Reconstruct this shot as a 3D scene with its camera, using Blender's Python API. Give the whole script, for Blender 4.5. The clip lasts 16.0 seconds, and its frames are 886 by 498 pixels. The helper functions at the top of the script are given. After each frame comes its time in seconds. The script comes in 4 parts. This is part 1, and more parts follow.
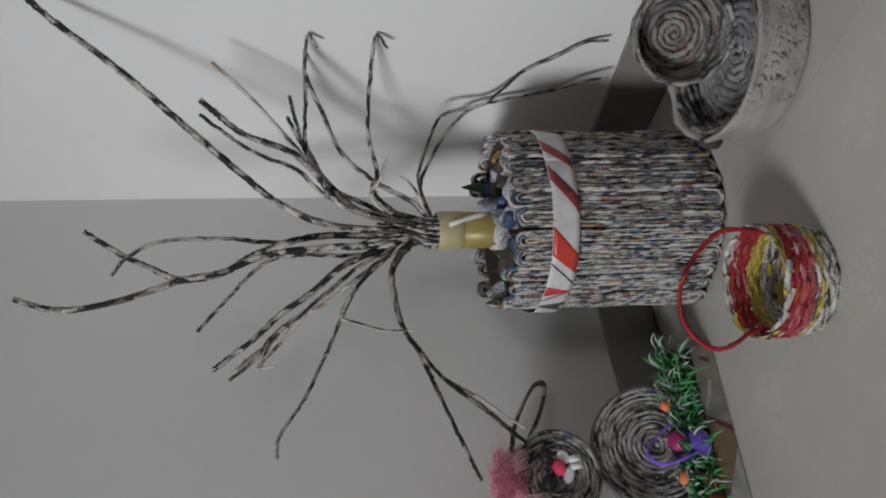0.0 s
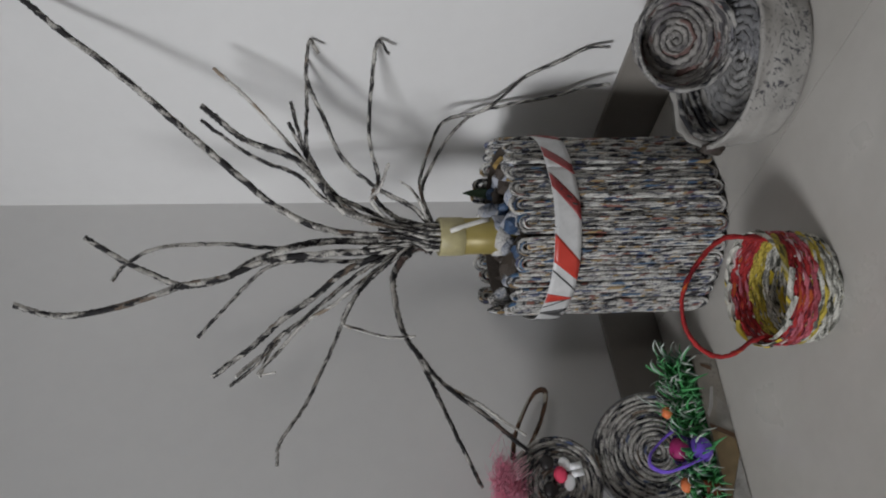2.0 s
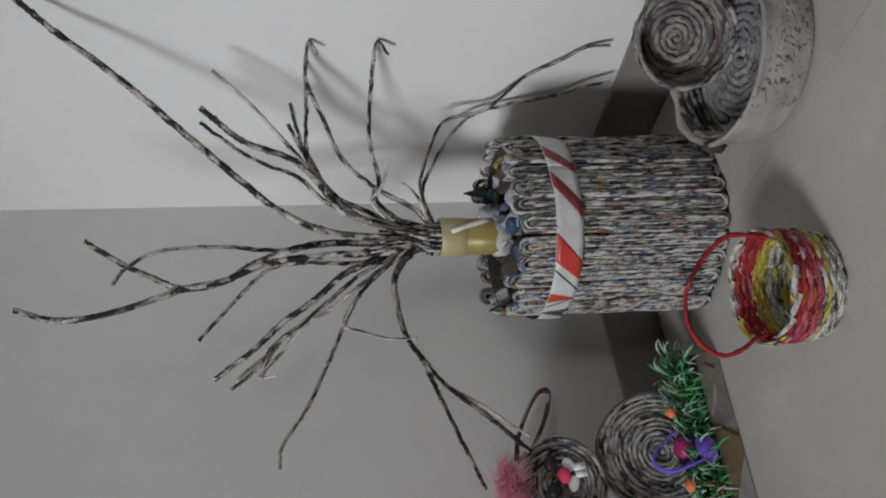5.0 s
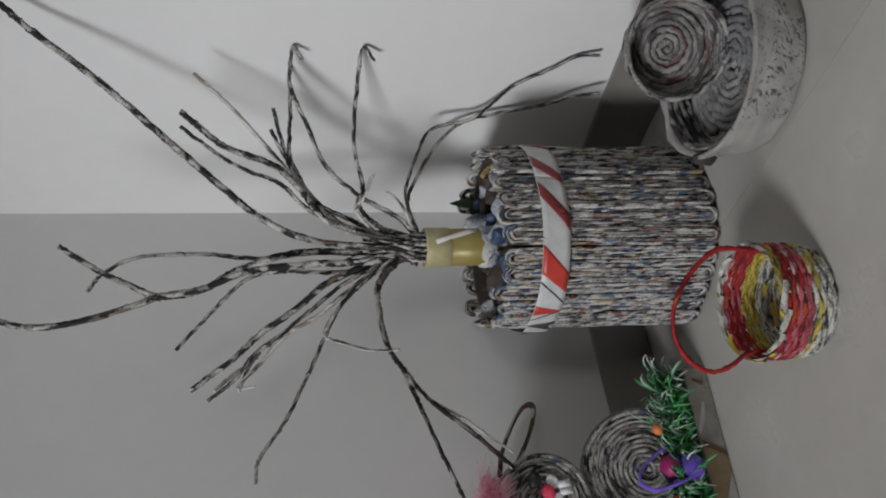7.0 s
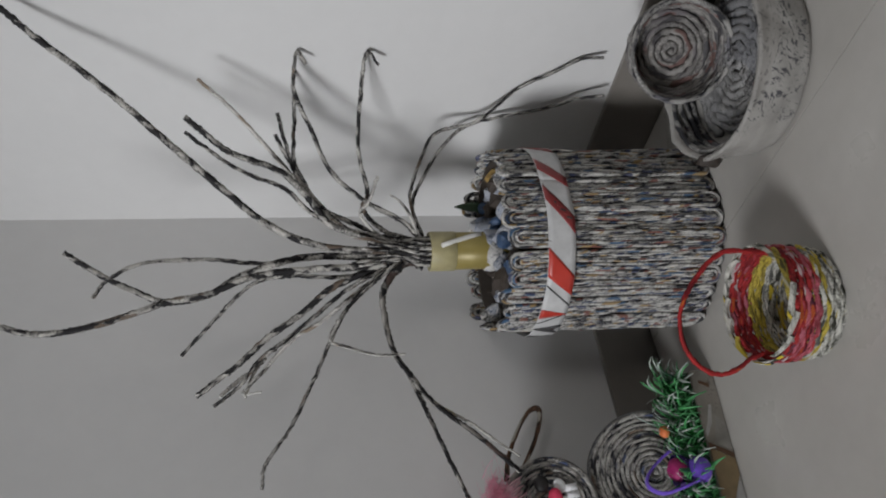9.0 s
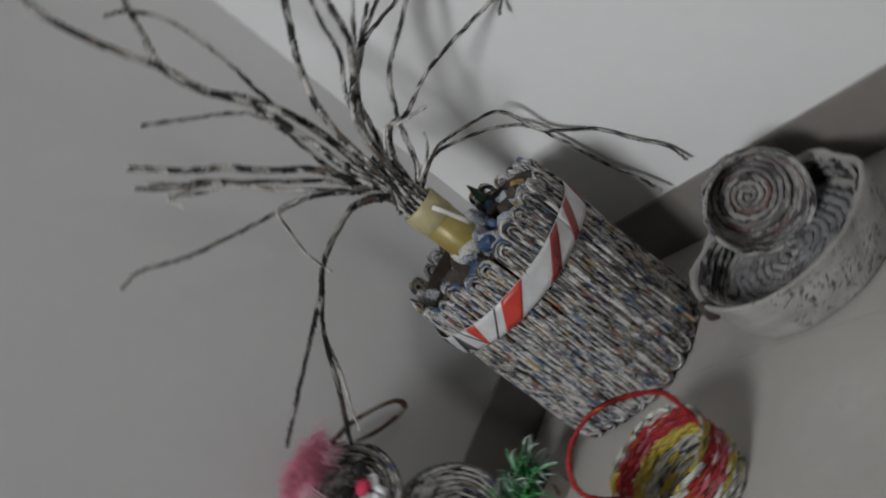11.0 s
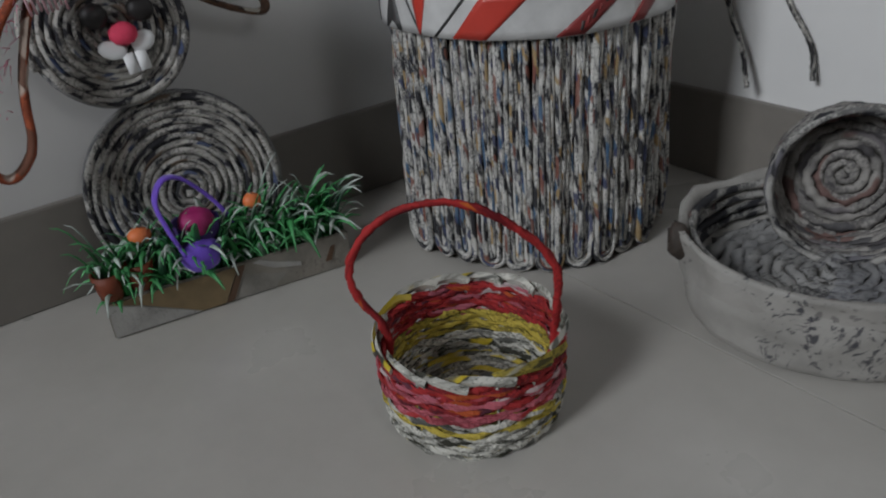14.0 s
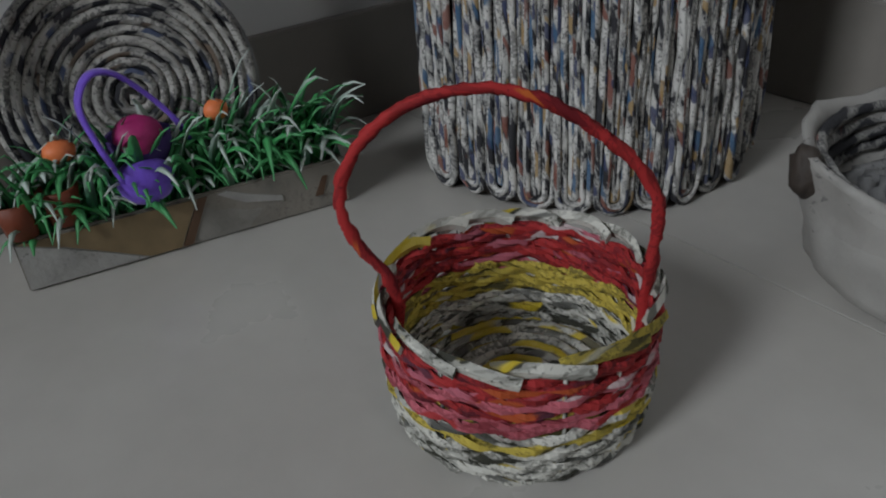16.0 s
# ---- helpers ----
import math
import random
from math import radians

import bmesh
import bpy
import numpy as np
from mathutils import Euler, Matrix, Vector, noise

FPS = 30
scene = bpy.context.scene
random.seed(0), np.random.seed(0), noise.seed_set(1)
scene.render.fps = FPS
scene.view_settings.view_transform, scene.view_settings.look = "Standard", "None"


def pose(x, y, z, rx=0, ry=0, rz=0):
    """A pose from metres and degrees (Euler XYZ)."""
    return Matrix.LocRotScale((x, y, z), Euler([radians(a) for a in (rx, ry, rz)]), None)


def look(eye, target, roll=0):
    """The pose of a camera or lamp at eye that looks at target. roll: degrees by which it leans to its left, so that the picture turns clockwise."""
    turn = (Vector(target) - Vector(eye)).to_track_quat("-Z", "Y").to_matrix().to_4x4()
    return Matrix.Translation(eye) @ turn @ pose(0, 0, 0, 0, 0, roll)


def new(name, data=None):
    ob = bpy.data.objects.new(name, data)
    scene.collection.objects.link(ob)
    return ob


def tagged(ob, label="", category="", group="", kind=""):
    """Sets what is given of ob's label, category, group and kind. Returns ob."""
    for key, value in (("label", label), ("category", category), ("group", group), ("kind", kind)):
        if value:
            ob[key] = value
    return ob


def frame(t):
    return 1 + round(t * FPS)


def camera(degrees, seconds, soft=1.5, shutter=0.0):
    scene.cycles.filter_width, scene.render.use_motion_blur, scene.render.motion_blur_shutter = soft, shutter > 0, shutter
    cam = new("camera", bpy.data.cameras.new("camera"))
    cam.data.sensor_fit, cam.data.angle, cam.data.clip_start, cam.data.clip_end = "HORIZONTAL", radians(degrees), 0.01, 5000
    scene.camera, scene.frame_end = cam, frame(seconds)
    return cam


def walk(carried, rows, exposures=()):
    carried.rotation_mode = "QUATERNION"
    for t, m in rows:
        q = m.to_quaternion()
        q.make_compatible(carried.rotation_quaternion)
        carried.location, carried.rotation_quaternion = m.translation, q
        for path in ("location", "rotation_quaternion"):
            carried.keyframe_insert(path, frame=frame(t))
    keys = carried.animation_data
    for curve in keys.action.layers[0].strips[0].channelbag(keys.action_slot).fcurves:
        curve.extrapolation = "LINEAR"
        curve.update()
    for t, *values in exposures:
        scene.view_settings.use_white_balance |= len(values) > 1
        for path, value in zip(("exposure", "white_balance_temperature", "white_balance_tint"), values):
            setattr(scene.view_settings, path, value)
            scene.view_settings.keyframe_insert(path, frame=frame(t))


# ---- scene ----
cam = camera(58.0, 16.0, soft=2.0, shutter=0.5)
PATH = [
    (0, (1.0969, -0.9088, 0.5835), (-0.4997, 0.2429, 0.2307), -91.28),
    (0.5, (1.0965, -0.9089, 0.5861), (-0.4980, 0.2454, 0.2320), -91.31),
    (1, (1.0977, -0.9058, 0.5807), (-0.4943, 0.2527, 0.2293), -91.45),
    (1.5, (1.0979, -0.9024, 0.5848), (-0.4957, 0.2546, 0.2358), -91.65),
    (2, (1.0966, -0.9046, 0.5834), (-0.4947, 0.2551, 0.2327), -91.10),
    (2.5, (1.0949, -0.9044, 0.5865), (-0.4956, 0.2549, 0.2311), -91.34),
    (3, (1.0971, -0.9047, 0.5864), (-0.4969, 0.2522, 0.2386), -91.51),
    (5.5, (1.0878, -0.8991, 0.5841), (-0.4995, 0.2645, 0.2287), -91.65),
    (6, (1.0750, -0.8907, 0.5757), (-0.5040, 0.2763, 0.1953), -91.34),
    (6.5, (1.0758, -0.8932, 0.5765), (-0.4957, 0.2868, 0.2047), -91.07),
    (7, (1.0748, -0.8912, 0.5728), (-0.4944, 0.2907, 0.1975), -90.70),
    (7.5, (1.0737, -0.8891, 0.5782), (-0.4970, 0.2890, 0.1973), -91.04),
    (8, (1.0767, -0.8908, 0.5739), (-0.4920, 0.2969, 0.2153), -91.44),
    (8.5, (1.0755, -0.8904, 0.5752), (-0.4926, 0.2989, 0.2195), -91.32),
    (9, (1.0742, -0.8885, 0.5761), (-0.4919, 0.2992, 0.2065), -91.05),
    (9.2, (1.0753, -0.8880, 0.5759), (-0.4903, 0.3013, 0.2089), -90.97),
    (11.3, (0.9869, -0.8697, 0.5589), (-0.5646, 0.2843, 0.0477), -36.02),
    (11.5, (0.9675, -0.8649, 0.5413), (-0.5774, 0.2872, 0.0065), -23.49),
    (12, (0.9362, -0.8401, 0.4879), (-0.5743, 0.3353, -0.0926), -5.91),
    (12.5, (0.9035, -0.8284, 0.4503), (-0.5969, 0.2875, -0.2594), -2.85),
    (13, (0.8739, -0.8072, 0.4337), (-0.5802, 0.3183, -0.3531), -3.32),
    (13.5, (0.8070, -0.7634, 0.4013), (-0.6277, 0.3107, -0.4861), -4.54),
    (14, (0.7492, -0.7290, 0.3725), (-0.6833, 0.2994, -0.5711), -4.94),
    (14.5, (0.7124, -0.7093, 0.3437), (-0.7090, 0.3058, -0.6306), -4.61),
    (15, (0.6720, -0.6856, 0.3112), (-0.7264, 0.3254, -0.6999), -3.87),
    (15.5, (0.6316, -0.6612, 0.2772), (-0.7609, 0.3268, -0.7644), -4.39),
    (16, (0.6177, -0.6542, 0.2725), (-0.7871, 0.3275, -0.7583), -4.05),
]
walk(cam, [(t, look(eye, target, roll)) for t, eye, target, roll in PATH],
     exposures=((0, 0.12, 6480, 10), (9.2, 0.12, 6480, 10), (11.3, -0.05, 6450, 9), (12.5, -0.10, 6420, 9), (16, -0.09, 6180, 7)))

# ---- world and light ----
world = bpy.data.worlds.new("world")
scene.world = world
world.use_nodes = True
wn = world.node_tree
sky = wn.nodes.new("ShaderNodeTexSky")
sky.sky_type, sky.sun_disc, sky.sun_elevation, sky.sun_rotation = "NISHITA", False, radians(35), radians(160)
wn.nodes["Background"].inputs["Strength"].default_value = 0.1
wn.links.new(sky.outputs["Color"], wn.nodes["Background"].inputs["Color"])


def area_light(name, m, w, h, power, colour, spread):
    la = bpy.data.lights.new(name, "AREA")
    la.shape, la.size, la.size_y, la.energy, la.color = "RECTANGLE", w, h, power, colour
    la.spread = radians(spread)
    ob = new(name, la)
    ob.matrix_world = m
    return ob


area_light("window_daylight", look((0.76, -3.15, 1.86), (0.38, -0.10, 0.38)), 0.66, 0.85, 6.7, (0.95, 0.965, 1.0), 56)
# added soft fill from the east that lifts the dark corner
area_light("side_window_daylight", look((3.15, -0.62, 1.75), (0.0, -0.15, 0.55)), 0.7, 0.9, 0.75, (1.0, 0.955, 0.91), 55)


# ---- materials ----
def nodes_of(name):
    m = bpy.data.materials.new(name)
    m.use_nodes = True
    t = m.node_tree
    return m, t, t.nodes["Principled BSDF"]


def math_node(t, op, a, b=None):
    n = t.nodes.new("ShaderNodeMath")
    n.operation = op
    for i, v in enumerate((a, b)):
        if v is None:
            continue
        if isinstance(v, (int, float)):
            n.inputs[i].default_value = v
        else:
            t.links.new(v, n.inputs[i])
    return n.outputs[0]


def ramp(t, fac, stops, hard=False):
    r = t.nodes.new("ShaderNodeValToRGB")
    r.color_ramp.interpolation = "CONSTANT" if hard else "LINEAR"
    e = r.color_ramp.elements
    while len(e) < len(stops):
        e.new(0.5)
    for el, (p, c) in zip(e, stops):
        el.position, el.color = p, (*c, 1)
    t.links.new(fac, r.inputs[0])
    return r.outputs[0]


def mix(t, fac, a, b, kind="MIX"):
    n = t.nodes.new("ShaderNodeMix")
    n.data_type, n.blend_type = "RGBA", kind
    for sock, v in ((n.inputs[0], fac), (n.inputs[6], a), (n.inputs[7], b)):
        if isinstance(v, (int, float)):
            sock.default_value = v
        elif isinstance(v, tuple):
            sock.default_value = (*v, 1)
        else:
            t.links.new(v, sock)
    return n.outputs[2]


def noise_tex(t, vec, scale, detail=3, rough=0.55, w=None):
    n = t.nodes.new("ShaderNodeTexNoise")
    n.noise_dimensions = "4D" if w is not None else "3D"
    n.inputs["Scale"].default_value, n.inputs["Detail"].default_value, n.inputs["Roughness"].default_value = scale, detail, rough
    t.links.new(vec, n.inputs["Vector"])
    if w is not None:
        t.links.new(w, n.inputs["W"])
    return n.outputs["Fac"], n.outputs["Color"]


def bump(t, bsdf, height, strength, dist):
    b = t.nodes.new("ShaderNodeBump")
    b.inputs["Strength"].default_value, b.inputs["Distance"].default_value = strength, dist
    t.links.new(height, b.inputs["Height"])
    t.links.new(b.outputs[0], bsdf.inputs["Normal"])


def strand_paper(name, paper, dark, along=45.0, across=1.0, shear=0.0, ink=0.52, tints=(), tint_at=0.62, rough=0.75):
    """Rolled printed paper: the texture follows the strand (U metres along it, V once round it)."""
    m, t, b = nodes_of(name)
    uv = t.nodes.new("ShaderNodeTexCoord").outputs["UV"]
    sep = t.nodes.new("ShaderNodeSeparateXYZ")
    t.links.new(uv, sep.inputs[0])
    u, v = sep.outputs[0], sep.outputs[1]
    rnd = t.nodes.new("ShaderNodeObjectInfo").outputs["Random"]
    isl = t.nodes.new("ShaderNodeNewGeometry").outputs["Random Per Island"]
    w = math_node(t, "MULTIPLY", math_node(t, "ADD", rnd, isl), 37.0)
    ca = math_node(t, "ADD", math_node(t, "MULTIPLY", u, along), math_node(t, "MULTIPLY", v, shear))
    com = t.nodes.new("ShaderNodeCombineXYZ")
    t.links.new(ca, com.inputs[0])
    t.links.new(math_node(t, "MULTIPLY", v, across), com.inputs[1])
    fine = t.nodes.new("ShaderNodeCombineXYZ")
    t.links.new(math_node(t, "MULTIPLY", u, 420.0), fine.inputs[0])
    t.links.new(math_node(t, "MULTIPLY", v, 7.0), fine.inputs[1])
    f1, _ = noise_tex(t, com.outputs[0], 1.0, 3, 0.55, w)
    f3, _ = noise_tex(t, fine.outputs[0], 1.0, 2, 0.6, w)
    f4, _ = noise_tex(t, com.outputs[0], 0.6, 2, 0.5, math_node(t, "ADD", w, 71.0))
    mid = tuple(0.45 * p + 0.55 * d for p, d in zip(paper, dark))
    col = ramp(t, f1, [(0.0, paper), (ink - 0.055, tuple(0.95 * p for p in paper)), (ink - 0.045, tuple(0.72 * p for p in paper)), (ink - 0.005, tuple(0.66 * p for p in paper)), (ink + 0.005, mid), (ink + 0.035, mid), (ink + 0.045, dark)])
    text = ramp(t, math_node(t, "ADD", f3, math_node(t, "MULTIPLY", f4, 0.8)), [(0.94, (0, 0, 0)), (1.04, (0.62, 0.62, 0.62))])
    col = mix(t, text, col, dark)
    for i, tint in enumerate(tints):
        g, _ = noise_tex(t, com.outputs[0], 0.55 + 0.13 * i, 1, 0.4, math_node(t, "ADD", w, 23.0 + 9 * i))
        on = ramp(t, g, [(tint_at - 0.01, (0, 0, 0)), (tint_at + 0.01, (0.9, 0.9, 0.9))])
        col = mix(t, on, col, tint)
    t.links.new(col, b.inputs["Base Color"])
    b.inputs["Roughness"].default_value = rough
    b.inputs["Specular IOR Level"].default_value = 0.3
    bump(t, b, f3, 0.35, 0.0012)
    return m


def sheet_paper(name, paper, dark, scale=1.0, ink=0.60, tint=(0.30, 0.25, 0.18), rough=0.7):
    """Glued sheets of newsprint: overlapping slanting strips, each with its own shade, and clumps of print."""
    m, t, b = nodes_of(name)
    pos = t.nodes.new("ShaderNodeTexCoord").outputs["Object"]
    mp = t.nodes.new("ShaderNodeMapping")
    mp.inputs["Scale"].default_value = (scale, scale, scale)
    t.links.new(pos, mp.inputs[0])
    _, warp = noise_tex(t, mp.outputs[0], 14, 3, 0.6)
    bent = mix(t, 0.045, mp.outputs[0], warp, "ADD")
    slant = t.nodes.new("ShaderNodeMapping")
    slant.inputs["Rotation"].default_value = (0.55, 0.35, 0.4)
    slant.inputs["Scale"].default_value = (9, 9, 26)
    t.links.new(bent, slant.inputs[0])
    vor = t.nodes.new("ShaderNodeTexVoronoi")
    vor.inputs["Scale"].default_value = 1.0
    t.links.new(slant.outputs[0], vor.inputs["Vector"])
    patch = t.nodes.new("ShaderNodeSeparateColor")
    t.links.new(vor.outputs["Color"], patch.inputs[0])
    rot = t.nodes.new("ShaderNodeVectorRotate")
    rot.rotation_type = "EULER_XYZ"
    t.links.new(bent, rot.inputs["Vector"])
    t.links.new(vor.outputs["Color"], rot.inputs["Rotation"])
    sc = t.nodes.new("ShaderNodeMapping")
    sc.inputs["Scale"].default_value = (95, 190, 330)
    t.links.new(rot.outputs[0], sc.inputs[0])
    f1, _ = noise_tex(t, sc.outputs[0], 1.0, 4, 0.62)
    f2, _ = noise_tex(t, mp.outputs[0], 30, 4, 0.6)
    f3, _ = noise_tex(t, mp.outputs[0], 11, 3, 0.55)
    clump = math_node(t, "MULTIPLY", math_node(t, "SUBTRACT", math_node(t, "ADD", f3, math_node(t, "MULTIPLY", patch.outputs[1], 0.16)), 0.60), 0.70)
    col = ramp(t, math_node(t, "ADD", f1, clump), [(0.0, paper), (ink - 0.03, tuple(0.93 * p for p in paper)), (ink + 0.01, tuple(0.5 * (p + d) for p, d in zip(paper, dark))), (ink + 0.05, dark)])
    col = mix(t, math_node(t, "MULTIPLY", patch.outputs[0], 0.55), col, tint)
    col = mix(t, ramp(t, f2, [(0.45, (0, 0, 0)), (0.72, (0.45, 0.45, 0.45))]), col, tuple(0.5 * p for p in paper))
    t.links.new(col, b.inputs["Base Color"])
    b.inputs["Roughness"].default_value = rough
    b.inputs["Specular IOR Level"].default_value = 0.35
    bump(t, b, math_node(t, "ADD", math_node(t, "MULTIPLY", f2, 1.2), math_node(t, "MULTIPLY", patch.outputs[2], 0.5)), 0.6, 0.003)
    return m


def plain(name, colour, rough=0.6, var=0.15, scale=60.0, strength=0.2, metal=0.0, sheen=0.0):
    m, t, b = nodes_of(name)
    pos = t.nodes.new("ShaderNodeTexCoord").outputs["Object"]
    f, _ = noise_tex(t, pos, scale, 4, 0.6)
    g, _ = noise_tex(t, pos, scale * 0.13, 2, 0.5)
    col = ramp(t, math_node(t, "ADD", math_node(t, "MULTIPLY", f, 0.5), math_node(t, "MULTIPLY", g, 0.5)),
               [(0.3, tuple(c * (1 - var) for c in colour)), (0.7, tuple(min(1, c * (1 + var)) for c in colour))])
    t.links.new(col, b.inputs["Base Color"])
    b.inputs["Roughness"].default_value, b.inputs["Metallic"].default_value = rough, metal
    b.inputs["Sheen Weight"].default_value = sheen
    bump(t, b, f, strength, 0.002)
    return m


def stone(name, light, dark, vein, rough, scale=1.0):
    m, t, b = nodes_of(name)
    pos = t.nodes.new("ShaderNodeTexCoord").outputs["Object"]
    f, _ = noise_tex(t, pos, 5 * scale, 6, 0.6)
    g, c = noise_tex(t, pos, 1.6 * scale, 3, 0.5)
    h, _ = noise_tex(t, pos, 45 * scale, 3, 0.5)
    col = ramp(t, f, [(0.3, dark), (0.68, light)])
    col = mix(t, ramp(t, h, [(0.40, (0, 0, 0)), (0.75, (0.10, 0.10, 0.10))]), col, vein)
    t.links.new(col, b.inputs["Base Color"])
    t.links.new(ramp(t, f, [(0.3, (rough + 0.08,) * 3), (0.7, (rough - 0.05,) * 3)]), b.inputs["Roughness"])
    return m


BLUE = (0.05, 0.11, 0.20)
M_wall = plain("wall_paint", (0.66, 0.655, 0.645), 0.65, 0.03, 30, 0.06)
M_ceil = plain("ceiling_paint", (0.62, 0.60, 0.58), 0.8, 0.03, 20, 0.05)
# unseen south and east walls: warm tone picked to tint the bounced fill
M_wallb = plain("warm_bounce_wall_paint", (0.50, 0.455, 0.415), 0.75, 0.05, 30, 0.06)
M_floor = stone("floor_tile", (0.49, 0.472, 0.44), (0.41, 0.392, 0.36), (0.30, 0.288, 0.268), 0.30)
M_grout = plain("grout", (0.24, 0.23, 0.21), 0.9, 0.2, 120, 0.3)
M_skirt = stone("skirting_tile", (0.22, 0.203, 0.182), (0.18, 0.166, 0.148), (0.13, 0.118, 0.105), 0.36, 1.6)
M_pot = strand_paper("newspaper_tube", (0.56, 0.55, 0.52), (0.03, 0.03, 0.034), 50, 1.5, 0.9, 0.520, (BLUE, (0.20, 0.08, 0.06), (0.32, 0.22, 0.10), (0.05, 0.06, 0.12)), 0.645)
M_twig = strand_paper("twisted_newspaper", (0.54, 0.52, 0.48), (0.022, 0.021, 0.022), 62, 1.0, 1.5, 0.475, ((0.17, 0.13, 0.10),), 0.68)
M_twigd = strand_paper("dark_twisted_newspaper", (0.40, 0.38, 0.35), (0.018, 0.017, 0.018), 56, 1.0, 1.5, 0.45, ((0.10, 0.07, 0.06),), 0.66)
M_twigw = strand_paper("pale_twisted_newspaper", (0.62, 0.60, 0.56), (0.06, 0.055, 0.05), 60, 1.0, 1.5, 0.56, ((0.30, 0.24, 0.18),), 0.66)
M_coil = strand_paper("coiled_newspaper", (0.44, 0.425, 0.395), (0.025, 0.025, 0.03), 46, 1.0, 0.8, 0.516, ((0.16, 0.12, 0.09), (0.05, 0.07, 0.14)), 0.66)
# greyer coil paper for the lid's inside, its shade partly in the colour
M_coild = strand_paper("coiled_newspaper_shaded", (0.31, 0.295, 0.275), (0.075, 0.07, 0.072), 26, 1.2, 0.5, 0.545, ((0.17, 0.155, 0.16), (0.15, 0.085, 0.075), (0.07, 0.068, 0.072)), 0.625)
M_coilt = strand_paper("bowl_coil_newspaper", (0.36, 0.35, 0.33), (0.03, 0.03, 0.034), 34, 1.2, 0.6, 0.51, ((0.15, 0.145, 0.16), (0.24, 0.10, 0.09)), 0.67)
M_bwhite = strand_paper("white_printed_strand", (0.62, 0.61, 0.55), (0.04, 0.04, 0.03), 48, 1.2, 1.0, 0.52, ((0.55, 0.42, 0.03), (0.10, 0.10, 0.09)), 0.62)
M_byell = strand_paper("yellow_paper_strand", (0.52, 0.41, 0.07), (0.07, 0.06, 0.02), 40, 1.0, 1.0, 0.565, ((0.60, 0.57, 0.45), (0.12, 0.10, 0.05)), 0.66)
M_bred = strand_paper("red_paper_strand", (0.37, 0.028, 0.030), (0.10, 0.010, 0.018), 45, 1.0, 1.0, 0.58, ((0.42, 0.12, 0.16), (0.40, 0.08, 0.02), (0.09, 0.03, 0.05), (0.50, 0.42, 0.42)), 0.645)
M_bpink = strand_paper("pink_paper_strand", (0.52, 0.13, 0.165), (0.20, 0.03, 0.04), 45, 1.0, 1.0, 0.57, ((0.55, 0.45, 0.45), (0.36, 0.03, 0.03)), 0.64)
M_handle = strand_paper("red_crepe_paper", (0.38, 0.024, 0.025), (0.13, 0.006, 0.010), 36, 1.0, 1.3, 0.55, ((0.50, 0.12, 0.02),), 0.645)
M_sheet = sheet_paper("glued_newsprint", (0.36, 0.348, 0.325), (0.05, 0.05, 0.06), 0.8, 0.645, (0.27, 0.255, 0.235))
M_boxp = sheet_paper("box_newsprint", (0.27, 0.26, 0.235), (0.12, 0.115, 0.11), 1.3, 0.62, (0.22, 0.19, 0.15))
M_sheetd = sheet_paper("grey_printed_sheet", (0.31, 0.305, 0.295), (0.060, 0.058, 0.060), 1.4, 0.55, (0.16, 0.165, 0.185))
M_boxb = plain("brown_magazine_paper", (0.20, 0.145, 0.075), 0.5, 0.25, 70, 0.2)
M_boxd = plain("dark_brown_magazine_paper", (0.10, 0.055, 0.03), 0.5, 0.3, 70, 0.2)
M_boxw = sheet_paper("pale_newsprint", (0.36, 0.355, 0.335), (0.17, 0.165, 0.16), 1.6, 0.60, (0.36, 0.35, 0.33))
M_lump = sheet_paper("crumpled_magazine_paper", (0.58, 0.56, 0.52), (0.05, 0.05, 0.05), 2.2, 0.52, (0.10, 0.16, 0.30))
# dark paper scraps; also the painted shade behind the pot's tubes
M_lumpd = plain("dark_paper_and_gap_shade", (0.035, 0.026, 0.020), 0.7, 0.5, 90, 0.8)
M_lumpy = plain("yellow_crumpled_paper", (0.26, 0.17, 0.05), 0.7, 0.4, 90, 0.8)
M_lumpb = plain("blue_crumpled_paper", (0.03, 0.06, 0.12), 0.6, 0.5, 90, 0.8)
M_neck = plain("gold_card_tube", (0.27, 0.215, 0.06), 0.42, 0.15, 40, 0.1, 0.1)
M_tape = plain("white_masking_paper", (0.66, 0.65, 0.61), 0.6, 0.08, 80, 0.3)
M_masking = plain("cream_masking_tape", (0.40, 0.355, 0.19), 0.45, 0.25, 70, 0.4)
M_band = plain("white_glossy_paper_band", (0.53, 0.53, 0.525), 0.40, 0.22, 45, 0.5)
M_stripe = plain("red_band_print", (0.48, 0.045, 0.03), 0.35, 0.12, 60, 0.1)
M_striped = plain("dark_red_band_print", (0.22, 0.03, 0.03), 0.4, 0.2, 60, 0.1)
M_black = plain("black_print", (0.03, 0.03, 0.03), 0.5, 0.2, 60, 0.1)
M_eye = plain("black_button", (0.012, 0.010, 0.010), 0.5, 0.2, 60, 0.05)
M_nose = plain("pink_felt", (0.75, 0.06, 0.13), 0.8, 0.1, 200, 0.3)
M_tooth = plain("white_card", (0.78, 0.79, 0.80), 0.55, 0.03, 60, 0.1)
M_pink = plain("pink_feather", (1.0, 0.47, 0.61), 0.75, 0.15, 60, 0.2, 0, 0.4)
M_pinkw = plain("pale_pink_ribbon", (0.72, 0.45, 0.50), 0.3, 0.1, 60, 0.1)
pt = M_pink.node_tree
tr = pt.nodes.new("ShaderNodeBsdfTranslucent")
tr.inputs[0].default_value = (1.0, 0.47, 0.62, 1)
ms = pt.nodes.new("ShaderNodeMixShader")
ms.inputs[0].default_value = 0.55
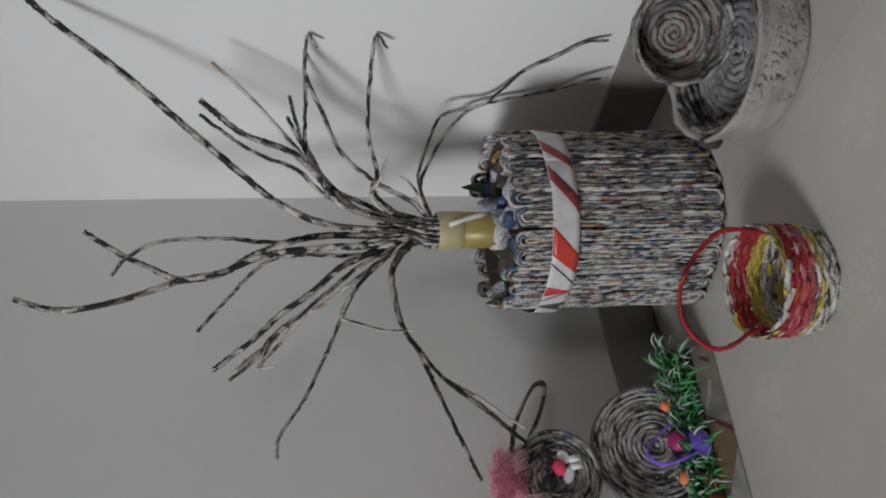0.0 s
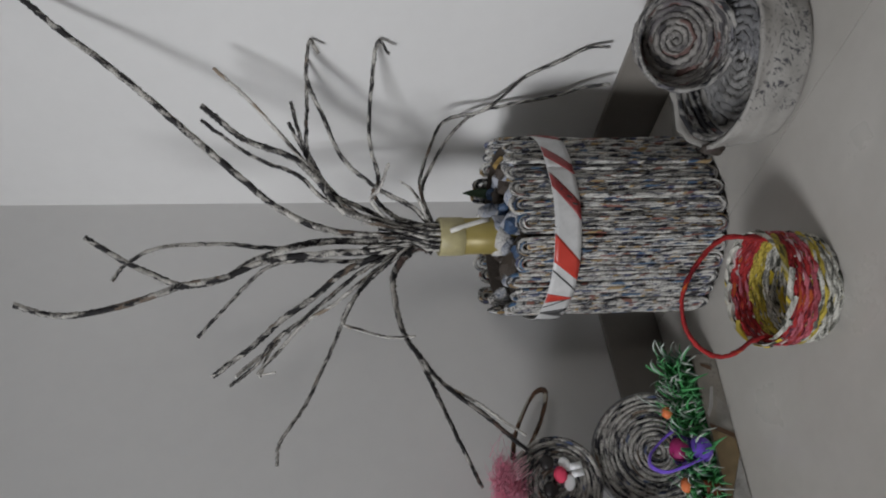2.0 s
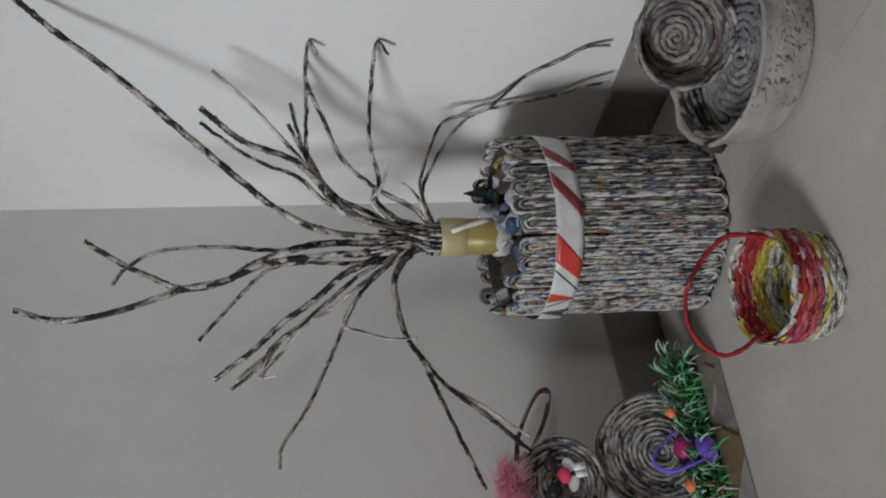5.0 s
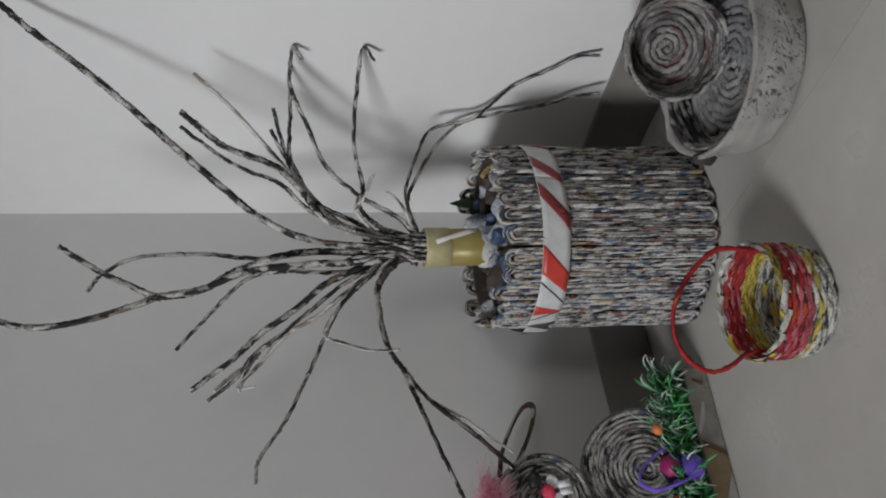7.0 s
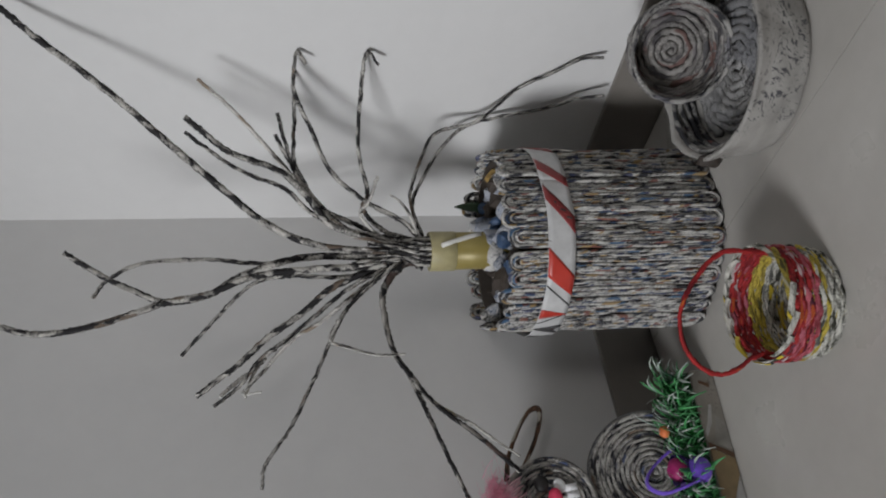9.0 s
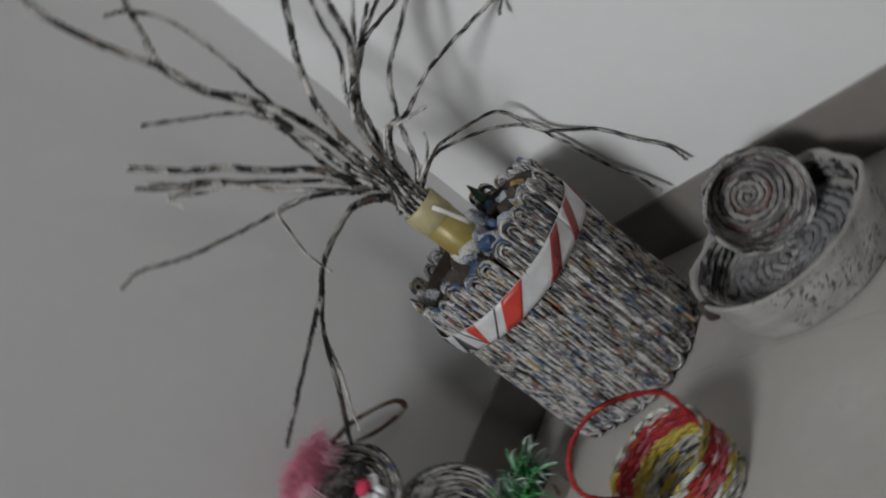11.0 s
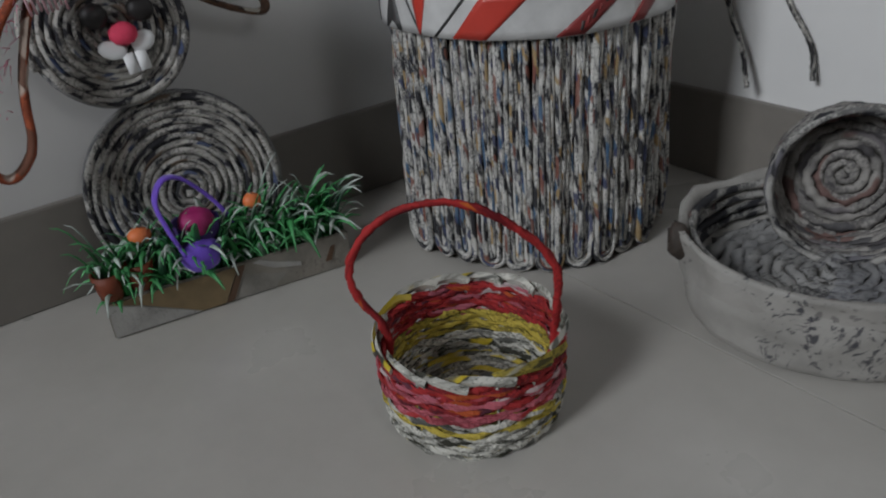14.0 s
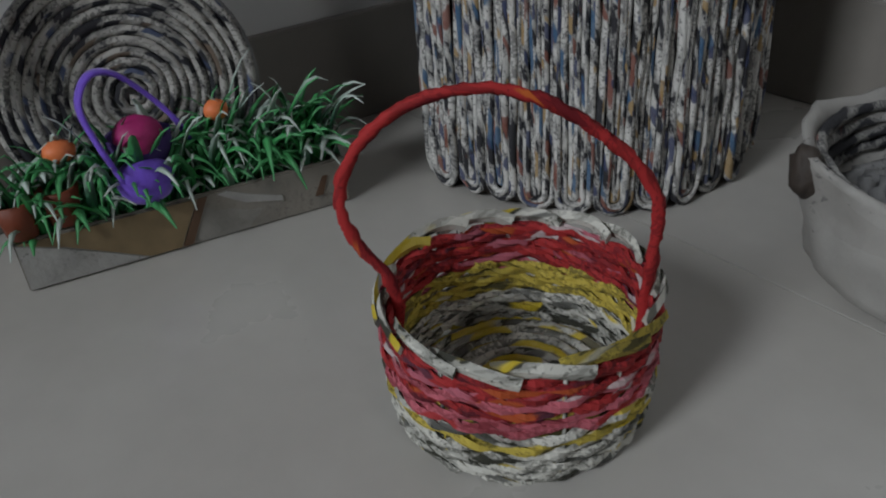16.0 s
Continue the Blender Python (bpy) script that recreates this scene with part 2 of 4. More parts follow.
pt.links.new(pt.nodes["Principled BSDF"].outputs[0], ms.inputs[1])
pt.links.new(tr.outputs[0], ms.inputs[2])
pt.links.new(ms.outputs[0], pt.nodes["Material Output"].inputs[0])
M_ear = strand_paper("brown_paper_strip", (0.14, 0.075, 0.045), (0.035, 0.022, 0.016), 40, 1.0, 0.3, 0.52, ((0.40, 0.38, 0.33),), 0.58)
M_earr = strand_paper("orange_brown_paper_strip", (0.33, 0.075, 0.03), (0.08, 0.02, 0.01), 40, 1.0, 0.3, 0.55, ((0.45, 0.38, 0.32), (0.12, 0.05, 0.03)), 0.60)
M_purple = plain("purple_felt", (0.17, 0.075, 0.62), 0.7, 0.2, 150, 0.4, 0, 0.3)
M_violet = plain("dark_violet_felt", (0.045, 0.02, 0.13), 0.8, 0.2, 150, 0.4)
M_magenta = plain("magenta_ball", (0.33, 0.012, 0.12), 0.6, 0.2, 150, 0.3)
M_orange = plain("orange_egg", (0.72, 0.19, 0.06), 0.55, 0.15, 120, 0.2)
M_rust = plain("rust_red_card", (0.17, 0.035, 0.012), 0.6, 0.3, 80, 0.3)
M_frame = plain("window_frame_paint", (0.6, 0.6, 0.6), 0.5, 0.05, 40, 0.1)


def leaf_material(name, a, b_, tip):
    m, t, b = nodes_of(name)
    uv = t.nodes.new("ShaderNodeTexCoord").outputs["UV"]
    sep = t.nodes.new("ShaderNodeSeparateXYZ")
    t.links.new(uv, sep.inputs[0])
    isl = t.nodes.new("ShaderNodeNewGeometry").outputs["Random Per Island"]
    col = mix(t, isl, a, b_)
    col = mix(t, ramp(t, sep.outputs[0], [(0.30, (0, 0, 0)), (0.85, (0.9, 0.9, 0.9))]), col, tip)
    t.links.new(col, b.inputs["Base Color"])
    b.inputs["Roughness"].default_value = 0.45
    return m


M_leaf = leaf_material("green_plastic_grass", (0.020, 0.15, 0.040), (0.05, 0.36, 0.08), (0.10, 0.36, 0.14))
M_leafw = leaf_material("frosted_plastic_grass", (0.03, 0.14, 0.07), (0.10, 0.24, 0.14), (0.62, 0.68, 0.64))


# ---- mesh helpers ----
def finish(name, bm, mats, parent=None, label="", smooth=True):
    me = bpy.data.meshes.new(name)
    for f in bm.faces:
        f.smooth = smooth
    bm.to_mesh(me)
    bm.free()
    for m in mats if isinstance(mats, (list, tuple)) else [mats]:
        me.materials.append(m)
    ob = new(name, me)
    if parent is not None:
        ob.parent = parent
    if label:
        ob["label"] = label
    return ob


def part(name, bm, material, parent, label="", smooth=True):
    return finish(name, bm, material, parent, label, smooth)


def thing(name, at, label, category, group="", kind=""):
    ob = new(name)
    ob.empty_display_size = 0.02
    ob.location = at
    return tagged(ob, label, category, group, kind)


def spline(pts, n):
    """n points along a smooth curve through pts."""
    p = [Vector(q) for q in pts]
    p = [2 * p[0] - p[1]] + p + [2 * p[-1] - p[-2]]
    out, k = [], len(p) - 3
    for i in range(n):
        s = i / (n - 1) * k
        j = min(int(s), k - 1)
        t = s - j
        a, b, c, d = p[j:j + 4]
        out.append(0.5 * ((2 * b) + (c - a) * t + (2 * a - 5 * b + 4 * c - d) * t * t + (3 * b - 3 * c + d - a) * t ** 3))
    return out


def sweep(bm, path, rad, sides=6, closed=False, mat=0, up=None, flat=1.0, twist=0.0, lump=0.0, seed=0, u0=0.0):
    """A tube along path; rad is a number or a function of 0..1; flat squeezes it along the binormal; U is metres along, V once round."""
    uv = bm.loops.layers.uv.verify()
    n = len(path)
    rows, length = [], [u0]
    side = None
    for i, p in enumerate(path):
        a = path[(i - 1) % n] if closed or i else p
        b = path[(i + 1) % n] if closed or i < n - 1 else p
        tan = (b - a).normalized()
        if up is not None:
            ref = up(p) if callable(up) else up
            side = (ref - tan * ref.dot(tan)).normalized()
        elif side is None:
            side = tan.orthogonal().normalized()
        else:
            side = (side - tan * side.dot(tan)).normalized()
        bi = tan.cross(side)
        f = i / max(1, n - 1)
        r = rad(f) if callable(rad) else rad
        ring = []
        for k in range(sides):
            an = 2 * math.pi * k / sides + twist * length[-1]
            rr = r
            if lump:
                rr = r * (1 + lump * noise.noise(Vector((length[-1] * 160 + seed * 7.3, math.cos(an) * 1.2 + seed, math.sin(an) * 1.2))))
            ring.append(bm.verts.new(p + side * (math.cos(an) * rr) + bi * (math.sin(an) * rr * flat)))
        rows.append(ring)
        if i < n - 1 or closed:
            length.append(length[-1] + (path[(i + 1) % n] - p).length)
    for i in range(n if closed else n - 1):
        r1, r2 = rows[i], rows[(i + 1) % n]
        for k in range(sides):
            q = (k + 1) % sides
            f = bm.faces.new((r1[k], r1[q], r2[q], r2[k]))
            f.material_index = mat
            for lp, (uu, vv) in zip(f.loops, ((length[i], k), (length[i], k + 1), (length[i + 1], k + 1), (length[i + 1], k))):
                lp[uv].uv = (uu, vv / sides)
    if not closed:
        for ring, flip in ((rows[0], True), (rows[-1], False)):
            f = bm.faces.new(ring[::-1] if flip else ring)
            f.material_index = mat
    return bm


def box(bm, x0, x1, y0, y1, z0, z1, mat=0, bevel=0.0):
    r = bmesh.ops.create_cube(bm, size=1, matrix=Matrix.Translation(((x0 + x1) / 2, (y0 + y1) / 2, (z0 + z1) / 2)) @ Matrix.Diagonal((x1 - x0, y1 - y0, z1 - z0, 1)))
    fs = {f for v in r["verts"] for f in v.link_faces}
    for f in fs:
        f.material_index = mat
    if bevel:
        bmesh.ops.bevel(bm, geom=list({e for f in fs for e in f.edges}), offset=bevel, segments=2, affect="EDGES")
    return bm


def lathe(bm, profile, seg=48, wob=0.0, seed=0, mat=0):
    rows = []
    for r, z in profile:
        ring = []
        for k in range(seg):
            a = 2 * math.pi * k / seg
            d = wob * noise.noise(Vector((math.cos(a) * 2.3 + seed, math.sin(a) * 2.3, z * 28)))
            d += 0.45 * wob * noise.noise(Vector((math.cos(a) * 7.0, math.sin(a) * 7.0 + seed, z * 90)))
            ring.append(bm.verts.new(((r + d) * math.cos(a), (r + d) * math.sin(a), z + 0.6 * d)))
        rows.append(ring)
    for r1, r2 in zip(rows, rows[1:]):
        for k in range(seg):
            f = bm.faces.new((r1[k], r1[(k + 1) % seg], r2[(k + 1) % seg], r2[k]))
            f.material_index = mat
    for ring, flip in ((rows[0], True), (rows[-1], False)):
        if (Vector(ring[0].co) - Vector(ring[seg // 2].co)).length > 1e-4:
            f = bm.faces.new(ring[::-1] if flip else ring)
            f.material_index = mat
    return bm


def ball(bm, m, wob=0.0, seed=0, mat=0, sub=2):
    r = bmesh.ops.create_icosphere(bm, subdivisions=sub, radius=1)
    for v in r["verts"]:
        v.co *= 1 + wob * noise.noise(v.co * 2.1 + Vector((seed, 0, 0)))
        v.co = m @ v.co
        for f in v.link_faces:
            f.material_index = mat
    return bm


# ---- the room ----
H, X1, Y1 = 2.7, 3.2, -3.2
bm = box(bmesh.new(), -0.12, 0.0, Y1 - 0.12, 0.12, 0.0, H)
tagged(finish("wall_west", bm, M_wall, smooth=False), "plain grey-white painted plaster wall", "wall", kind="structure")
bm = box(bmesh.new(), 0.0, X1 + 0.12, 0.0, 0.12, 0.0, H)
tagged(finish("wall_north", bm, M_wall, smooth=False), "plain white painted plaster wall in bright daylight", "wall", kind="structure")


def wall_with_opening(name, along_x, a0, a1, o0, o1, s0, s1, c0, c1, label):
    bm = bmesh.new()
    for lo, hi, z0, z1 in ((a0, o0, 0, H), (o1, a1, 0, H), (o0, o1, 0, s0), (o0, o1, s1, H)):
        if hi - lo < 1e-3 or z1 - z0 < 1e-3:
            continue
        if along_x:
            box(bm, lo, hi, c0, c1, z0, z1)
        else:
            box(bm, c0, c1, lo, hi, z0, z1)
    return tagged(finish(name, bm, M_wallb, smooth=False), label, "wall", kind="structure")


wall_with_opening("wall_south", True, 0.0, X1 + 0.12, 0.36, 1.16, 1.36, 2.36, Y1 - 0.12, Y1, "painted wall with a window opening")
# east opening is added to let the fill lamp through
wall_with_opening("wall_east", False, Y1, 0.0, -1.02, -0.22, 1.25, 2.25, X1, X1 + 0.12, "painted wall with an added opening for the fill light")
tagged(finish("ceiling", box(bmesh.new(), -0.12, X1 + 0.12, Y1 - 0.12, 0.12, H, H + 0.1), M_ceil, smooth=False), "plain white ceiling", "ceiling", kind="structure")

floor = tagged(finish("floor", box(bmesh.new(), -0.12, X1 + 0.12, Y1 - 0.12, 0.12, -0.10, -0.0012), M_grout, smooth=False),
               "beige-grey polished stone floor tiles with thin joints", "floor", kind="structure")
TILE = 0.8
for ix in range(0, 4):
    for iy in range(-6, 1):
        x0, y0 = -0.05 + ix * 1.2, -0.274 + iy * TILE
        xa, xb, ya, yb = max(0, x0), min(X1, x0 + 1.2), max(Y1, y0), min(0, y0 + TILE)
        if xb - xa < 0.02 or yb - ya < 0.02:
            continue
        part("tile", box(bmesh.new(), xa + 0.0007, xb - 0.0007, ya + 0.0007, yb - 0.0007, -0.009, 0.0), M_floor, floor, smooth=False)

# skirting: one run along each wall, in long tiles
skw = tagged(new("baseboard"), "grey-brown stone skirting tiles along the wall", "skirting", kind="structure")
skn = tagged(new("baseboard"), "grey-brown stone skirting tiles along the wall", "skirting", kind="structure")
for i in range(4):
    a, b_ = -0.0102 - i * TILE, -0.0102 - (i + 1) * TILE
    part("tile", box(bmesh.new(), 0.0002, 0.010, max(b_, Y1) + 0.0006, a - 0.0006, 0.0002, 0.0955, 0, 0.0012), M_skirt, skw, smooth=False)
    a, b_ = 0.0002 + i * TILE, 0.0002 + (i + 1) * TILE
    part("tile", box(bmesh.new(), a + 0.0006, min(b_, X1) - 0.0006, -0.010, -0.0002, 0.0002, 0.0955, 0, 0.0012), M_skirt, skn, smooth=False)

# window frames behind the camera; the east one is added round the fill lamp
for nm, horizontal, c, lo, hi, z0, z1 in (("window_1", True, Y1 - 0.07, 0.36, 1.16, 1.36, 2.36), ("fill_window", False, X1 + 0.07, -1.02, -0.22, 1.25, 2.25)):
    w = tagged(new(nm), "white-framed unseen window letting in soft light", "window", kind="structure")
    mid = (lo + hi) / 2
    for a, b_, p, q in ((lo, lo + 0.05, z0, z1), (hi - 0.05, hi, z0, z1), (mid - 0.025, mid + 0.025, z0 + 0.05, z1 - 0.05), (lo + 0.05, hi - 0.05, z0, z0 + 0.05), (lo + 0.05, hi - 0.05, z1 - 0.05, z1)):
        bm = box(bmesh.new(), a, b_, c - 0.02, c + 0.02, p, q) if horizontal else box(bmesh.new(), c - 0.02, c + 0.02, a, b_, p, q)
        part("window_frame", bm, M_frame, w, smooth=False)

# ---- the big pot of newspaper tubes ----
POT = Vector((0.188, -0.207, 0))
FRONT = math.atan2(-0.61, 0.69)
pot = thing("newspaper_pot", POT, "tall round pot built of bent newspaper tubes standing on the floor", "pot")


def paper_loop(width, height, inset, r, seed):
    """A flat loop of paper tube, standing upright in the plane x = 0, front towards +x."""
    bm = bmesh.new()
    rng = random.Random(seed)
    hw = width / 2 - r
    z0, z1 = inset + r, height - inset - r - rng.uniform(0, 0.005)
    pts = []
    for i in range(7):
        a = math.pi * i / 6
        pts.append(Vector((0, hw * math.cos(a), z1 - hw + hw * 1.15 * math.sin(a))))
    for i in range(1, 9):
        pts.append(Vector((0.0020 * rng.uniform(-1, 1), -hw + 0.0008 * rng.uniform(-1, 1), z1 - hw + (z0 + 2 * hw - z1) * i / 9)))
    for i in range(7):
        a = math.pi + math.pi * i / 6
        pts.append(Vector((0, hw * math.cos(a), z0 + hw + hw * math.sin(a))))
    for i in range(1, 9):
        pts.append(Vector((0.0020 * rng.uniform(-1, 1), hw + 0.0008 * rng.uniform(-1, 1), z0 + hw + (z1 - z0 - 2 * hw) * i / 9)))
    return sweep(bm, pts, r, 7, True, up=Vector((1, 0, 0)), flat=0.95, lump=0.34, seed=seed, u0=seed * 0.7)


NLOOP = 30
RB, RT, HP = 0.1275, 0.1268, 0.312
SIZES = ((1.0, 0.0, 0.0031), (0.66, 0.0052, 0.0029), (0.31, 0.0105, 0.0029))
stock = {}
rng = random.Random(4)
tilt = math.degrees(math.atan2(RT - RB, HP))
for i in range(NLOOP):
    a = 2 * math.pi * i / NLOOP
    base = pose(0, 0, 0, 0, 0, math.degrees(a)) @ pose(RB + rng.uniform(-0.0040, 0.003), 0, 0.0005 + rng.choice((0, 0, 0, 0.002, 0.004)), rng.uniform(-1.0, 1.0), tilt, rng.uniform(-9, 9)) @ Matrix.Diagonal((1, 1, 1 - rng.uniform(0, 0.045), 1))
    for k, (w, inset, r) in enumerate(SIZES):
        key = (k, rng.randrange(6))
        if key not in stock:
            stock[key] = part("paper_loop", paper_loop(0.0285 * w, HP, inset, r, 1 + k + 3 * key[1]), M_pot, pot)
            ob = stock[key]
        else:
            ob = new("paper_loop", stock[key].data)
            ob.parent = pot
        ob.matrix_basis = base @ Matrix.Translation((rng.uniform(-0.002, 0.0015), 0, 0))
# added near-black sleeve: shade between the tubes, put into its colour
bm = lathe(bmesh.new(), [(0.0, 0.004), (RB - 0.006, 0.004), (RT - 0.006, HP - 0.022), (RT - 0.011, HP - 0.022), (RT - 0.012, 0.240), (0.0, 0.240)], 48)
part("liner", bm, M_lumpd, pot, "near-black sleeve painting the shade behind the pot's tubes")

# the paper band round it, with diagonal print
ZB0, ZB1 = 0.217, 0.254


def band_piece(a0t, a1t, a0b, a1b, r, z0, z1, thick=0.0008):
    """A strip of the band between two azimuths in degrees (top and bottom edges apart)."""
    bm = bmesh.new()
    n, nz = max(2, int(abs(a1t - a0t) / 3) + 2), 6
    grid = []
    for i in range(n):
        f = i / (n - 1)
        col = []
        for k in range(nz):
            g = k / (nz - 1)
            an = radians((a0t + (a1t - a0t) * f) * g + (a0b + (a1b - a0b) * f) * (1 - g))
            w = 0.0019 * noise.noise(Vector((math.cos(an) * 4.5, math.sin(an) * 4.5, g * 0.7)))
            z = z0 + (z1 - z0) * g + 0.004 * noise.noise(Vector((math.cos(an) * 1.7, math.sin(an) * 1.7, 5)))
            col.append([bm.verts.new(((rr + w) * math.cos(an), (rr + w) * math.sin(an), z)) for rr in (r, r - thick)])
        grid.append(col)
    for p, q in zip(grid, grid[1:]):
        for k in range(nz - 1):
            bm.faces.new((p[k][0], q[k][0], q[k + 1][0], p[k + 1][0]))
            bm.faces.new((p[k][1], p[k + 1][1], q[k + 1][1], q[k][1]))
        bm.faces.new((p[0][0], p[0][1], q[0][1], q[0][0]))
        bm.faces.new((p[-1][0], q[-1][0], q[-1][1], p[-1][1]))
    for col in (grid[0], grid[-1]):
        for k in range(nz - 1):
            bm.faces.new((col[k][0], col[k + 1][0], col[k + 1][1], col[k][1]))
    bmesh.ops.recalc_face_normals(bm, faces=bm.faces)
    return bm


RBAND = RT + 0.0086
F = math.degrees(FRONT)
band = part("band", band_piece(0, 360, 0, 360, RBAND, ZB0, ZB1), M_band, pot, "glossy white paper band with red stripes")
for (t0, t1, b0, b1), m in (((-15.5, 1, -27.5, -15), M_stripe), ((28, 38, 8, 18), M_striped), ((50, 61, 36, 43), M_striped), ((-21.5, -20.3, -35, -33.8), M_black),
                            ((-45, -37.5, -41.8, -41), M_stripe), ((-59.2, -57.8, -65, -51.5), M_black), ((-84, -70, -78, -76.5), M_black), ((-50.5, -49.6, -41.5, -40.6), M_black), ((84, 92, 70, 78), M_striped)):
    part("stripe", band_piece(F + t0, F + t1, F + b0, F + b1, RBAND + 0.0006, ZB0 + 0.0006, ZB1 - 0.0006), m, band)
# unreadable print on the band, as bars
for k in range(5):
    a = F + 17 + k * 2.2
    part("print", band_piece(a, a + 1.2, a - 0.8, a + 0.4, RBAND + 0.0006, ZB0 + 0.004 + 0.0035 * k, ZB0 + 0.011 + 0.0035 * k), M_striped if k % 2 else M_black, band)

# crumpled filling
rng = random.Random(9)
for i in range(64):
    a, r = rng.uniform(0, 2 * math.pi), 0.108 * math.sqrt(rng.uniform(0.08, 1))
    s = rng.uniform(0.013, 0.026)
    mat = rng.choice([M_lump, M_lumpd, M_lumpd, M_lumpd, M_lumpd, M_lump, M_lump, M_lumpb, M_lumpb, M_lumpy])
    if mat in (M_lumpb, M_lumpy):
        s *= 0.7
    bm = ball(bmesh.new(), pose(r * math.cos(a), r * math.sin(a), 0.254 + rng.uniform(0, 0.034), rng.uniform(0, 90), rng.uniform(0, 90), 0) @ Matrix.Diagonal((s, s * 0.8, s * 0.7, 1)), 0.55, i * 3.1)
    part("crumpled_paper", bm, mat, pot, smooth=False)
bm = bmesh.new()
sweep(bm, spline([(-0.045, 0.105, 0.285), (-0.047, 0.108, 0.312), (-0.046, 0.107, 0.328)], 6), lambda f: 0.009 * (1 - f) + 0.0008, 6, flat=0.4)
part("paper_leaf", bm, plain("green_paper", (0.03, 0.06, 0.03), 0.6), pot, "dark green pointed paper leaf")

# ---- the branch bundle: gold tube and twisted twigs ----
NECK = Vector((0.173, -0.209, 0.245))
bundle = thing("paper_tree", NECK, "dry tree of twisted newspaper twigs in a gold card tube", "paper tree")


def local(p):
    return Vector(p) - NECK


bm = lathe(bmesh.new(), [(0.0, 0.0), (0.026, 0.0), (0.0272, 0.05), (0.0270, 0.128), (0.0255, 0.128), (0.0255, 0.10), (0.0, 0.10)], 32, 0.0006)
tube = part("tube", bm, M_neck, bundle, "gold-brown card tube")
bm = lathe(bmesh.new(), [(0.0262, 0.139), (0.0272, 0.140), (0.0283, 0.138), (0.0284, 0.120), (0.0286, 0.104), (0.0276, 0.103)], 40, 0.0016, 3)
part("collar", bm, M_masking, tube, "translucent cream masking tape round the tube mouth")
bm = lathe(bmesh.new(), [(0.0270, 0.036), (0.0298, 0.038), (0.0292, 0.050), (0.0282, 0.058), (0.0272, 0.059)], 40, 0.0045, 5)
part("foot_wrap", bm, M_lump, tube, "crumpled white and blue paper wrap")
bm = bmesh.new()
a = FRONT + 0.35
sweep(bm, [Vector((0.0292 * math.cos(a + 0.7 * f), 0.0292 * math.sin(a + 0.7 * f), 0.126 - 0.060 * f)) for f in (0, 0.25, 0.5, 0.75, 1)], 0.0035, 6, flat=0.4)
part("paper_end", bm, M_tape, tube, "loose white paper end")

COUNT = [0]


def twig(kind, *pts):
    COUNT[0] += 1
    k = COUNT[0]
    r = {"stout": 0.0068, "thick": 0.0055, "thin": 0.0037}[kind]
    p = [local(q) for q in pts]
    path = spline(p, 10 * len(p))
    rng = random.Random(k)
    path = [q + Vector([0.0011 * noise.noise(Vector((i * 0.8, k * 5.1, c))) for c in (0, 9, 18)]) for i, q in enumerate(path)]
    bm = bmesh.new()
    sweep(bm, path, lambda f: r * (1.05 - 0.30 * f), 5, flat=0.55, twist=150, lump=0.25, seed=k, u0=k * 1.7)
    part("twig", bm, M_twigd if k in (18, 20) else M_twigw if k in (2, 16, 19, 21, 22, 26, 27, 28) else M_twig, bundle)


twig('thick', (0.174, -0.199, 0.399), (0.177, -0.209, 0.467), (0.192, -0.207, 0.548), (0.218, -0.191, 0.610), (0.247, -0.168, 0.654), (0.292, -0.131, 0.718), (0.335, -0.097, 0.776), (0.365, -0.075, 0.818), (0.403, -0.047, 0.877), (0.436, -0.025, 0.921), (0.457, -0.011, 0.961))
twig('thin', (0.179, -0.192, 0.408), (0.193, -0.189, 0.483), (0.212, -0.177, 0.531), (0.254, -0.139, 0.574), (0.285, -0.114, 0.607), (0.322, -0.081, 0.651), (0.353, -0.057, 0.694))
twig('thick', (0.177, -0.194, 0.404), (0.192, -0.195, 0.467), (0.211, -0.188, 0.524), (0.242, -0.165, 0.555), (0.272, -0.144, 0.592), (0.296, -0.135, 0.652), (0.322, -0.119, 0.690), (0.336, -0.110, 0.709))
twig('thin', (0.174, -0.197, 0.408), (0.182, -0.198, 0.450), (0.197, -0.191, 0.500), (0.221, -0.174, 0.551), (0.247, -0.153, 0.586), (0.264, -0.144, 0.631), (0.282, -0.132, 0.667), (0.310, -0.111, 0.711))
twig('thick', (0.177, -0.195, 0.395), (0.195, -0.177, 0.416), (0.222, -0.156, 0.474), (0.253, -0.128, 0.522), (0.293, -0.089, 0.548), (0.328, -0.053, 0.570), (0.343, -0.031, 0.570), (0.361, -0.007, 0.566), (0.354, -0.024, 0.554))
twig('thin', (0.179, -0.190, 0.449), (0.196, -0.175, 0.490), (0.213, -0.158, 0.538), (0.235, -0.126, 0.561), (0.246, -0.099, 0.572), (0.286, -0.053, 0.571), (0.323, -0.007, 0.571))
twig('thin', (0.180, -0.191, 0.412), (0.191, -0.184, 0.449), (0.211, -0.162, 0.478), (0.225, -0.142, 0.471), (0.272, -0.098, 0.484), (0.330, -0.042, 0.479), (0.363, -0.007, 0.471), (0.357, -0.026, 0.456))
twig('thin', (0.185, -0.185, 0.395), (0.202, -0.133, 0.407), (0.227, -0.077, 0.387), (0.246, -0.042, 0.362), (0.257, -0.029, 0.300), (0.302, -0.006, 0.242), (0.334, -0.006, 0.196), (0.361, -0.006, 0.159), (0.372, -0.016, 0.131))
twig('thin', (0.182, -0.189, 0.392), (0.193, -0.138, 0.403), (0.207, -0.093, 0.382), (0.223, -0.050, 0.352), (0.242, -0.019, 0.305), (0.275, -0.017, 0.194), (0.297, -0.021, 0.155), (0.315, -0.032, 0.117))
